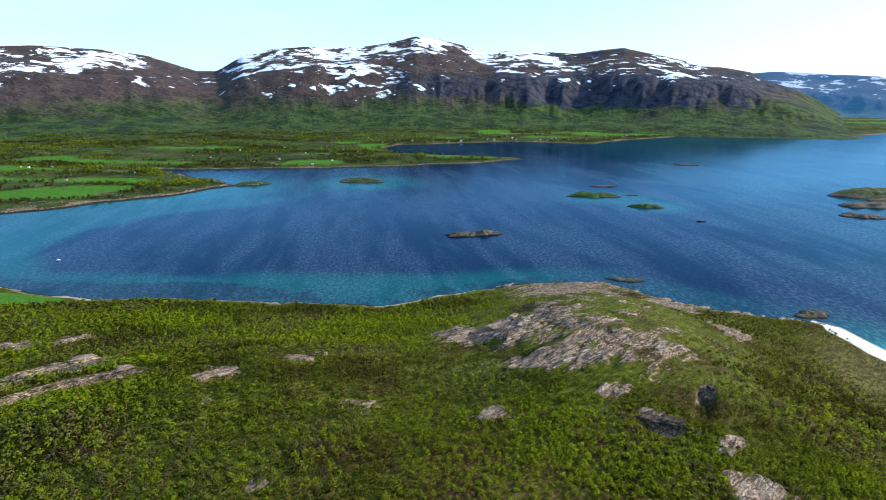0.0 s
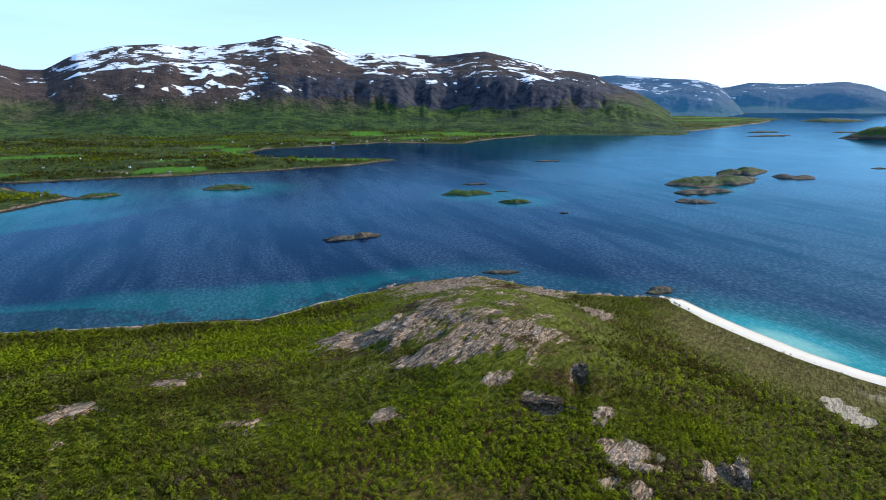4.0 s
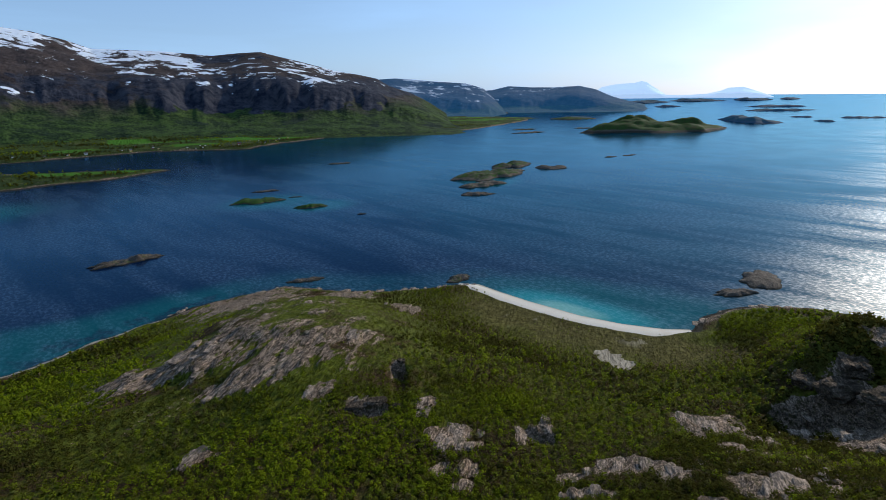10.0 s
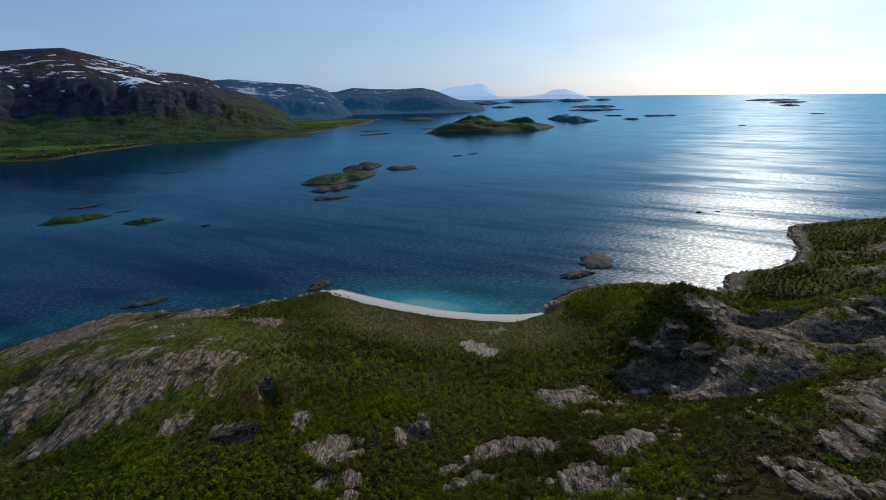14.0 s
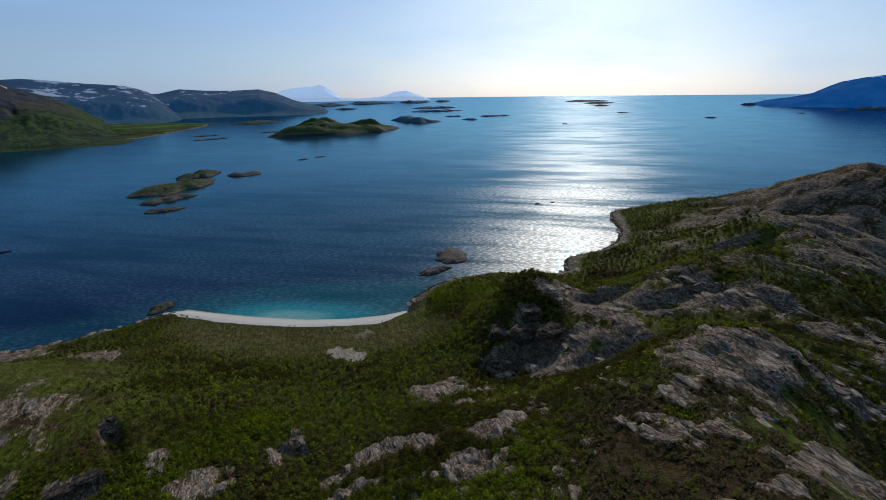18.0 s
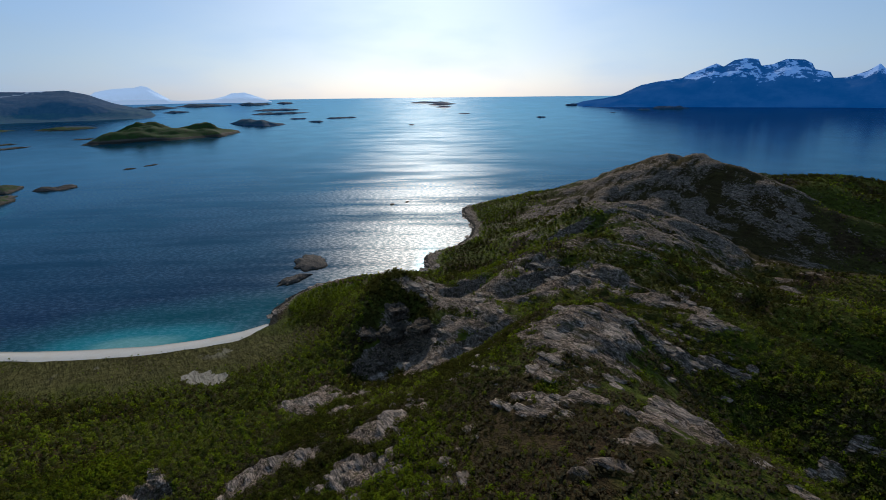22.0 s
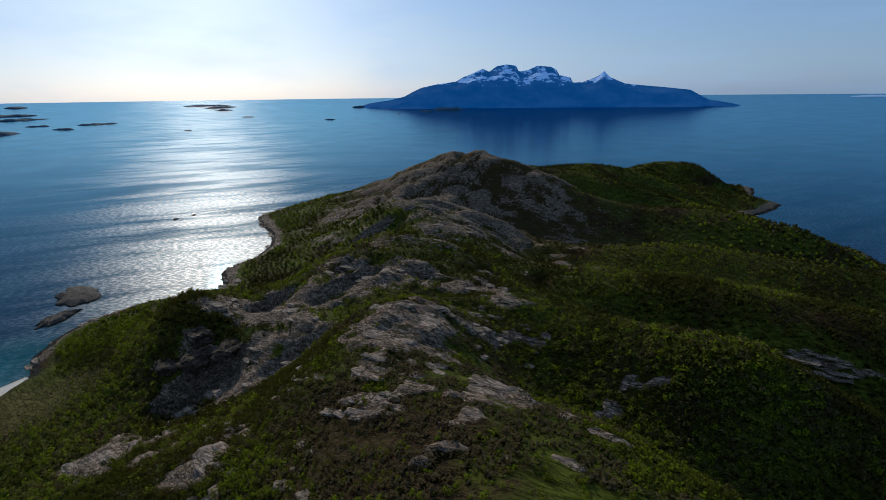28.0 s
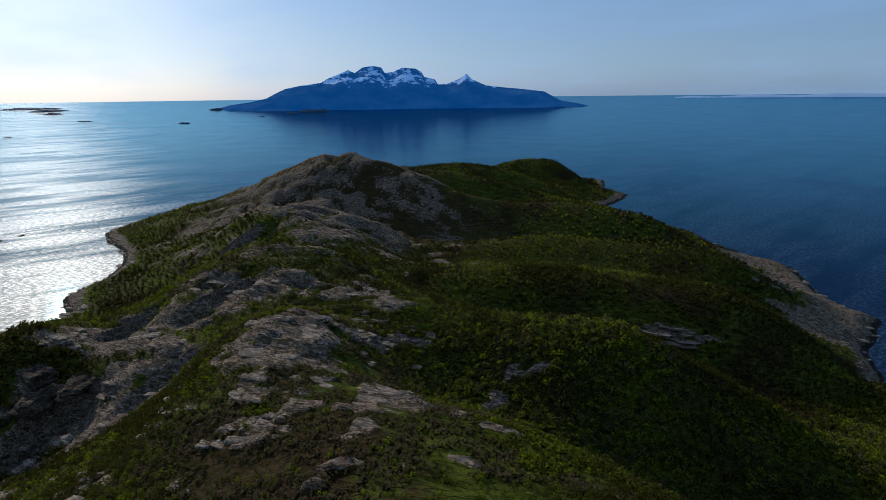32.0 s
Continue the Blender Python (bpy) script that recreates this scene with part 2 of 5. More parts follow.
def make_sand():
    m = Nodes("sand")
    fine, big = m.noise(m.pos(), 2.5, 5), m.noise(m.pos(), 0.12, 4)
    c = m.mix(m.ramp(fine, 0.3, 0.7), (0.52, 0.46, 0.38), (0.60, 0.54, 0.46))
    c = m.mix(m.ramp(big, 0.45, 0.7), c, (0.55, 0.47, 0.37))
    c = m.mix(m.attr("wet"), c, (0.34, 0.27, 0.18))
    m.set(Base_Color=c, Roughness=0.95)
    m.bump(fine, 0.4, 0.1)
    return m.mat


def make_water():
    m = Nodes("sea_water")
    patch = m.noise(m.pos(), 0.012, 5, 0.6)
    s = m.math("ADD", m.attr("shallow"), m.math("MULTIPLY", m.math("SUBTRACT", patch, 0.5), 0.12))
    c = m.mix(m.ramp(s, 0.05, 0.42), (0.0001, 0.0068, 0.028), (0.0003, 0.058, 0.062))
    c = m.mix(m.ramp(s, 0.45, 0.85), c, (0.012, 0.20, 0.20))
    c = m.mix(m.ramp(s, 0.85, 1.0), c, (0.16, 0.36, 0.30))
    c = m.mix(m.ramp(m.math("ADD", m.attr("weed"), m.math("MULTIPLY", m.noise(m.pos(), 0.08, 5, 0.7), 0.9)), 0.95, 1.1), c, (0.003, 0.02, 0.03))
    # streaks of wind lie across the swell; the glint breaks up along them
    wind = m.noise(m.pos((0.012, 0.0036, 1), radians(-12)), 1.0, 6, 0.62, 0.6)
    streak = m.noise(m.pos((0.045, 0.0075, 1), radians(-10)), 1.0, 4, 0.6, 0.4)
    calm = m.math("ADD", m.math("MULTIPLY", wind, 0.62), m.math("MULTIPLY", streak, 0.38))
    wave = m.noise(m.pos((0.35, 0.14, 1), radians(-8)), 1.0, 4, 0.65)
    swell = m.noise(m.pos((0.06, 0.011, 1), radians(-10)), 1.0, 3, 0.5)
    m.bump(m.math("ADD", wave, m.math("MULTIPLY", swell, 2.5)), 0.22, 1.0)
    normal = m.bsdf.inputs["Normal"].links[0].from_socket
    body, gloss, mixed, fres = (m.t.nodes.new(k) for k in ("ShaderNodeBsdfDiffuse", "ShaderNodeBsdfGlossy", "ShaderNodeMixShader", "ShaderNodeFresnel"))
    gloss.distribution = "BECKMANN"
    fres.inputs["IOR"].default_value = 1.33
    m.put(body.inputs["Color"], c)
    m.put(gloss.inputs["Color"], (0.92, 0.95, 1.0))
    m.put(gloss.inputs["Roughness"], m.ramp(calm, 0.38, 0.62, 0.37, 0.44))
    m.put(gloss.inputs["Normal"], normal)
    sparkle = m.ramp(m.noise(m.pos((0.5, 0.25, 1), radians(-8)), 1.0, 3, 0.7), 0.42, 0.66, 0.45, 1.7)
    share = m.math("MULTIPLY", m.ramp(calm, 0.40, 0.57, 0.013, 0.074), sparkle)
    m.put(mixed.inputs[0], m.math("MULTIPLY", m.ramp(fres.outputs[0], 0.15, 0.85, 1.0, 0.65), share))
    m.t.links.new(body.outputs[0], mixed.inputs[1])
    m.t.links.new(gloss.outputs[0], mixed.inputs[2])
    # the flatter water between mirrors the low sky
    chop, both = m.t.nodes.new("ShaderNodeBsdfGlossy"), m.t.nodes.new("ShaderNodeMixShader")
    chop.distribution = "BECKMANN"
    m.put(chop.inputs["Color"], (0.37, 0.75, 1.0))
    m.put(chop.inputs["Roughness"], 0.16)
    m.put(both.inputs[0], m.math("MULTIPLY", m.math("POWER", fres.outputs[0], 1.5), m.ramp(patch, 0.3, 0.7, 0.80, 0.90)))
    m.t.links.new(mixed.outputs[0], both.inputs[1])
    m.t.links.new(chop.outputs[0], both.inputs[2])
    m.t.links.new(both.outputs[0], m.t.nodes["Material Output"].inputs[0])
    return m.mat


def make_mountain(name, blue=0.0):
    m = Nodes(name)
    big, mid = m.noise(m.pos(), 0.004, 6, 0.6), m.noise(m.pos(), 0.02, 6, 0.65)
    fine = m.noise(m.pos(), 0.11, 5, 0.7)
    wood = m.mix(m.ramp(m.math("ADD", m.math("MULTIPLY", mid, 0.5), m.math("MULTIPLY", fine, 0.5)), 0.42, 0.58), (0.009, 0.020, 0.007), (0.046, 0.078, 0.015))
    wood = m.mix(m.ramp(m.noise(m.pos((1, 1, 0.5)), 0.006, 5, 0.6), 0.56, 0.64), wood, m.mix(fine, (0.006, 0.014, 0.010), (0.02, 0.035, 0.018)))
    heath = m.mix(m.ramp(m.math("ADD", m.math("MULTIPLY", mid, 0.5), m.math("MULTIPLY", fine, 0.5)), 0.36, 0.64), (0.022, 0.017, 0.018), (0.076, 0.054, 0.045))
    stone = m.mix(m.ramp(m.noise(m.pos((1, 1, 0.25)), 0.03, 6, 0.7), 0.35, 0.65), (0.008, 0.012, 0.024), (0.052, 0.052, 0.064))
    level = m.math("ADD", m.attr("level"), m.math("MULTIPLY", m.math("SUBTRACT", big, 0.5), 0.55))
    c = m.mix(m.ramp(m.math("ADD", level, m.math("MULTIPLY", m.math("SUBTRACT", mid, 0.5), 0.3)), 0.17, 0.40), wood, heath)
    c = m.mix(m.ramp(m.math("ADD", m.attr("cliff"), m.math("MULTIPLY", m.math("SUBTRACT", mid, 0.5), 1.2)), 0.42, 0.62), c, stone)
    patch = m.noise(m.pos((0.8, 1.0, 1.3), radians(25)), 0.014, 8, 0.7, 0.2)
    drift = m.math("ADD", m.attr("snow"), m.math("ADD", m.math("MULTIPLY", m.math("SUBTRACT", patch, 0.5), 2.4), m.math("MULTIPLY", m.math("SUBTRACT", m.noise(m.pos(), 0.0032, 3), 0.5), 1.6)))
    c = m.mix(m.ramp(drift, 0.54, 0.59), c, (0.74, 0.78, 0.84))
    m.set(Base_Color=c, Roughness=0.95)
    # distance haze is mixed into the base colour, and glows a little
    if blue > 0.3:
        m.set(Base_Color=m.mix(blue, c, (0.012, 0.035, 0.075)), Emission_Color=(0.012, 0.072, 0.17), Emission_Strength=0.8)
    m.bsdf.inputs["Specular IOR Level"].default_value = 0.1
    m.bump(m.math("ADD", mid, m.math("MULTIPLY", fine, 0.35)), 0.9, 14.0)
    return m.mat


def make_leaf(name):
    """Spring leaves; tone 0 dark, as painted on backlit slopes, 0.5 fresh green, 1 still bare and grey-brown."""
    m = Nodes(name)
    f, tone = m.random(), m.attr("tone")
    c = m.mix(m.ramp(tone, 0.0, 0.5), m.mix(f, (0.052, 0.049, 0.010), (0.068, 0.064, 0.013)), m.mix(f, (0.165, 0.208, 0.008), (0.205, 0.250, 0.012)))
    c = m.mix(m.ramp(tone, 0.65, 0.95), c, m.mix(f, (0.085, 0.064, 0.030), (0.125, 0.096, 0.046)))
    m.set(Base_Color=c, Roughness=0.6)
    m.bsdf.inputs["Specular IOR Level"].default_value = 0.0
    t = m.t.nodes.new("ShaderNodeBsdfTranslucent")
    m.put(t.inputs[0], c)
    s = m.t.nodes.new("ShaderNodeMixShader")
    s.inputs[0].default_value = 0.30
    m.t.links.new(m.bsdf.outputs[0], s.inputs[1])
    m.t.links.new(t.outputs[0], s.inputs[2])
    m.t.links.new(s.outputs[0], m.t.nodes["Material Output"].inputs[0])
    return m.mat


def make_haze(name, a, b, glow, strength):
    """Far land; haze of miles of bright sea air put into colour and glow."""
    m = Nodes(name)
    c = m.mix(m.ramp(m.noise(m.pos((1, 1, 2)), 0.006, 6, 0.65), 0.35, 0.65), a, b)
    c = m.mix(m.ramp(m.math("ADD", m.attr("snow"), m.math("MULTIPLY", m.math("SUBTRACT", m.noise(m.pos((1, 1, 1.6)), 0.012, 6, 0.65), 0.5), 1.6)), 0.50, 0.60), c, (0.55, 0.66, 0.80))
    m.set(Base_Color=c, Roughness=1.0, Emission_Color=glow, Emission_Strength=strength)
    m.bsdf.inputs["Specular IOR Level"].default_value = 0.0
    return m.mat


def make_plain(name, a, b, scale=2.0, rough=0.8):
    m = Nodes(name)
    m.set(Base_Color=m.mix(m.ramp(m.noise(m.pos(), scale, 4), 0.3, 0.7), a, b), Roughness=rough)
    return m.mat


ISLET_FAR = make_islet("hazed_far_islet", 0.6)
GROUND, ROCK, ISLET, SAND, WATER = make_ground(), make_rock(), make_islet(), make_sand(), make_water()
LEAF, SHADED_CRAG_ROCK = make_leaf("birch_leaves"), make_crag()
# far land tinted and set glowing in place of sea haze
HAZE_BLUE = make_haze("blue_hazed_far_land", (0.008, 0.018, 0.035), (0.045, 0.065, 0.09), (0.004, 0.085, 0.33), 1.15)
HAZE_FAINT = make_haze("faint_hazed_far_land", (0.16, 0.25, 0.38), (0.20, 0.30, 0.44), (0.30, 0.50, 0.80), 0.55)
HAZE_PALE = make_haze("pale_hazed_far_land", (0.25, 0.36, 0.50), (0.33, 0.44, 0.58), (0.60, 0.76, 0.95), 0.9)
BARK = make_plain("birch_bark", (0.16, 0.14, 0.12), (0.30, 0.27, 0.24))
MOUNTAIN, MOUNTAIN_FAR = make_mountain("mountain_side", 0.12), make_mountain("hazed_far_mountain_side", 0.5)

# ---- the plan: coasts in metres ----
COAST_WEST = [(-1500, 700), (-800, 470), (-480, 395), (-309, 343), (-261, 326), (-226, 318), (-180, 320), (-129, 312), (-82, 308), (-42, 305), (0, 322), (48, 342), (105, 343), (140, 306), (174, 287), (200, 279), (213, 269), (215, 250), (219, 225), (227, 192), (237, 170), (249, 153), (261, 143), (280, 150), (300, 148), (327, 139), (348, 112), (352, 85), (363, 70), (395, 77)]
COAST_EAST = [(430, 53), (471, 43), (514, 45), (560, 60), (585, 60), (620, 40), (690, -20), (730, -110), (750, -230), (740, -340), (690, -440), (640, -520), (567, -566), (530, -528), (500, -505), (470, -506), (440, -462), (432, -424), (370, -420), (318, -404), (300, -412), (251, -388), (203, -390), (166, -349), (124, -333), (106, -281), (85, -251), (20, -265), (-150, -330), (-600, -380), (-1500, -500)]
COAST = COAST_WEST + COAST_EAST
OPPOSITE = [(-3200, 500), (-1200, 470), (-700, 490), (-502, 582), (-459, 611), (-418, 653), (-365, 689), (-335, 745), (-300, 768), (-330, 800), (-421, 855),
            (-500, 940), (-262, 945), (-93, 963), (60, 992), (157, 1058), (32, 1115), (-120, 1190), (-150, 1280), (-120, 1360), (11, 1390), (160, 1434), (370, 1345),
            (489, 1460), (659, 1545), (860, 1470), (1028, 1520), (1187, 1530), (1477, 1690), (1750, 1850), (1995, 2050), (1900, 2300), (2300, 2600), (3087, 3044), (3900, 3085), (4300, 3500)]
OPPOSITE = [far(*p) for p in OPPOSITE] + [(2500, 4000), (0, 4700), (-3500, 3200)]
# hills of the peninsula: x, y, top, half length, half width, degrees of the long axis from east
HILLS = [(30, -15, 77, 135, 75, 20), (-90, 90, 52, 170, 120, 20), (58, 170, 37, 125, 84, 66), (135, -12, 59, 55, 48, 0), (155, -58, 47, 75, 48, 42), (105, -92, 44, 70, 45, 42), (205, -20, 53, 100, 72, 38), (240, 62, 40, 48, 34, 25), (232, -40, 56, 80, 45, 40),
         (350, -70, 50, 110, 60, 20), (505, -160, 62, 140, 95, 30), (535, -285, 38, 130, 90, 40), (560, -445, 27, 110, 60, 20), (200, -190, 33, 170, 95, 42),
         (340, -310, 25, 170, 80, 42), (-200, -120, 74, 220, 170, 10), (-600, 50, 70, 400, 250, 0)]
DENSE = np.concatenate([np.radians(np.arange(-48, 166, 0.3)), np.radians(np.arange(166, 312, 1.5))])


# steep little cliffs: x, y, degrees of the way into the rock clockwise from north, half length, height
SCARPS = [(59, 130, 25, 7, 4), (80, 147, 30, 2.6, 7), (196, 58, 74, 17, 13), (-110, 135, -38, 24, 5), (-150, 180, -40, 22, 5), (-66, 136, -26, 7, 3.5), (300, -58, 101, 14, 8), (108, 106, 45, 5, 5),
          (178, 22, 80, 12, 5), (165, -20, 95, 16, 5), (215, -5, 88, 14, 6), (235, 30, 70, 12, 6), (350, -30, 92, 20, 7), (380, -80, 100, 22, 7), (430, -60, 96, 22, 7)]


# bare rock plates: x, y, half length, half width, degrees of the long axis from east
PLATES_HEADLAND = [(21.6, 201.1, 27.3, 18.3, 165), (43.1, 161.7, 19.2, 9.2, 172), (62.1, 174.4, 24.2, 8.4, 164), (72.0, 314.8, 28.2, 25.7, 156), (129.8, 291.9, 12.2, 14.6, 138), (135.6, 235.7, 8.9, 10.7, 164), (23.5, 206.1, 10.7, 8.4, 133), (-133.1, 161.7, 27.4, 14.9, 99), (-67.9, 138.0, 5.6, 6.1, 44), (-48.0, 155.7, 4.3, 3.0, 34), (-174.5, 221.3, 4.3, 5.1, 44), (-189.7, 211.3, 6.7, 6.3, 68), (75.4, 124.1, 5.2, 1.2, 21), (75.0, 111.5, 5.8, 2.8, 179), (11.7, 125.7, 4.2, 1.1, 175), (-24.9, 128.3, 3.8, 0.7, 19), (47.1, 138.4, 5.7, 1.6, 17)]
PLATES_HOLLOW = [(78.7, 111.9, 6.1, 2.0, 179), (76.2, 105.7, 5.2, 1.8, 4), (65.3, 100.3, 3.3, 1.5, 4), (72.5, 98.2, 3.9, 1.6, 2), (66.4, 92.9, 3.7, 1.6, 174), (77.9, 124.3, 3.6, 1.0, 6), (101.3, 105.9, 6.5, 1.5, 23), (106.7, 77.3, 5.3, 5.3, 102), (94.6, 82.8, 3.1, 3.3, 111), (106.4, 60.6, 5.8, 3.8, 75), (153.0, 76.1, 10.0, 8.6, 105), (135.7, 61.0, 3.2, 3.9, 103), (186.3, 58.4, 9.8, 5.3, 164)]
PLATES_SHOULDER = [(159.6, 81.2, 9.4, 9.6, 131), (105.4, 37.8, 8.0, 7.4, 52), (110.5, 78.6, 5.0, 3.6, 128), (90.5, 69.8, 7.1, 2.7, 120), (90.6, 43.2, 4.7, 5.1, 122), (194.2, 60.3, 6.1, 5.1, 109), (177.0, 31.1, 17.7, 0.7, 68), (85.2, 0.8, 4.6, 1.7, 114), (99.3, 1.3, 4.7, 2.1, 70), (195.1, 42.7, 26.2, 7.0, 63), (215.9, 24.0, 22.0, 14.2, 46), (233.6, 46.4, 8.7, 10.1, 76)]
PLATES_CREST = [(205.0, -15.1, 23.8, 9.9, 54), (123.0, -9.3, 15.2, 8.3, 51), (205.4, 22.6, 30.8, 5.0, 24), (228.5, 46.8, 11.1, 6.8, 66), (179.7, 41.2, 28.9, 4.5, 62), (105.4, -0.7, 4.5, 3.4, 67), (130.4, -34.5, 9.5, 3.3, 132), (136.0, -45.0, 5.0, 2.1, 83), (132.9, -54.6, 2.5, 0.8, 65), (82.4, 3.3, 3.5, 2.0, 112), (85.0, -4.5, 4.8, 3.0, 107), (68.9, -11.5, 2.8, 3.2, 84), (87.4, -23.3, 8.5, 4.2, 115)]
PLATES_KNOLL = [(59.9, -5.2, 3.7, 2.1, 108), (109.6, 70.9, 10.3, 5.8, 92), (85.5, 40.3, 7.4, 3.5, 73), (156.7, 80.4, 12.5, 4.7, 79), (175.9, -43.8, 9.3, 4.5, 56), (154.8, -51.1, 9.2, 1.7, 56), (104.6, -60.2, 3.2, 1.3, 92), (166.2, -53.8, 11.5, 1.8, 11)]
PLATES_TOP = [(87.8, 3.2, 7.4, 1.2, 56), (79.8, -16.1, 11.0, 2.1, 144), (77.8, -21.0, 4.9, 5.9, 52), (131.8, -37.0, 10.7, 2.2, 128), (138.2, -49.3, 3.6, 2.3, 70), (108.2, -68.6, 6.1, 0.7, 105), (106.2, -74.8, 4.0, 0.8, 52), (156.6, -51.9, 10.1, 1.6, 38), (214.7, -12.5, 20.6, 3.0, 37), (214.5, 27.3, 21.7, 5.5, 21)]
PLATES_EAST = [(114.7, -8.3, 15.1, 5.5, 45), (125.6, -17.5, 8.2, 8.6, 92), (130.0, -174.4, 13.8, 0.9, 42), (213.4, -368.9, 28.5, 18.9, 69), (166.4, -319.4, 31.1, 18.6, 87), (131.0, -277.2, 14.1, 16.9, 28), (59.2, -31.9, 2.8, 0.7, 44), (154.9, 60.0, 3.3, 2.9, 161), (99.8, 4.1, 2.6, 1.1, 56), (171.4, 33.6, 20.4, 4.2, 78), (185.5, 34.5, 16.9, 1.4, 44), (134.3, -56.4, 2.8, 1.2, 46), (391.7, -1.0, 21.7, 3.0, 24)]
PLATES = PLATES_HEADLAND + PLATES_HOLLOW + PLATES_SHOULDER + PLATES_CREST + PLATES_KNOLL + PLATES_TOP + PLATES_EAST


def plates(x, y):
    """How deep inside a bare rock plate a place lies: 1 at its middle, 0.5 at its edge, 0 well outside."""
    wx, wy = x + 5 * (fbm(x / 6, y / 6, 3, 301) - 0.5), y + 5 * (fbm(x / 6, y / 6, 3, 307) - 0.5)
    best = np.zeros(np.shape(x))
    for cx, cy, a, b, deg in PLATES:
        near = np.hypot(x - cx, y - cy) < 1.9 * max(a, b) + 4
        if not near.any():
            continue
        c, s = math.cos(radians(deg)), math.sin(radians(deg))
        dx, dy = wx[near] - cx, wy[near] - cy
        q = np.hypot((dx * c + dy * s) / (a + 0.4), (dy * c - dx * s) / (b + 0.4))
        best[near] = np.maximum(best[near], np.clip(1.0 - 0.5 * q, 0, 1))
    return best


def strike(x, y):
    c, s = math.cos(STRIKE), math.sin(STRIKE)
    return x * c + y * s, -x * s + y * c


def gauss(x, y, cx, cy, a, b, deg=0.0):
    c, s = math.cos(radians(deg)), math.sin(radians(deg))
    u, v = (x - cx) * c + (y - cy) * s, -(x - cx) * s + (y - cy) * c
    return np.exp(-(u / a) ** 2 - (v / b) ** 2)


def beach_zone(x, y):
    return np.maximum(gauss(x, y, 200, 205, 62, 75, 90), gauss(x, y, 222, 150, 55, 40, 120))


def grass_zone(x, y):
    return np.maximum(gauss(x, y, 202, 205, 66, 40, 90), gauss(x, y, 222, 150, 50, 36, 120))


def rock_zone(x, y):
    z = 0.86 * gauss(x, y, 85, 265, 75, 60, 70) + 0.86 * gauss(x, y, 208, -8, 92, 50, 32) + 1.15 * gauss(x, y, 400, -85, 170, 70, 12) + 1.1 * gauss(x, y, 500, -160, 120, 75, 25) + 0.26 * gauss(x, y, 88, -15, 62, 32, 10)
    z = z + 0.3 * gauss(x, y, -110, 170, 90, 40) + 0.3 * gauss(x, y, 72, 105, 20, 9, 66) + 0.86 * gauss(x, y, 52, 205, 66, 46, 40) + 0.35 * gauss(x, y, 90, 55, 30, 20, 40)
    z = z + 0.75 * gauss(x, y, 150, -330, 95, 40, 130)
    return np.clip(z, 0, 1)


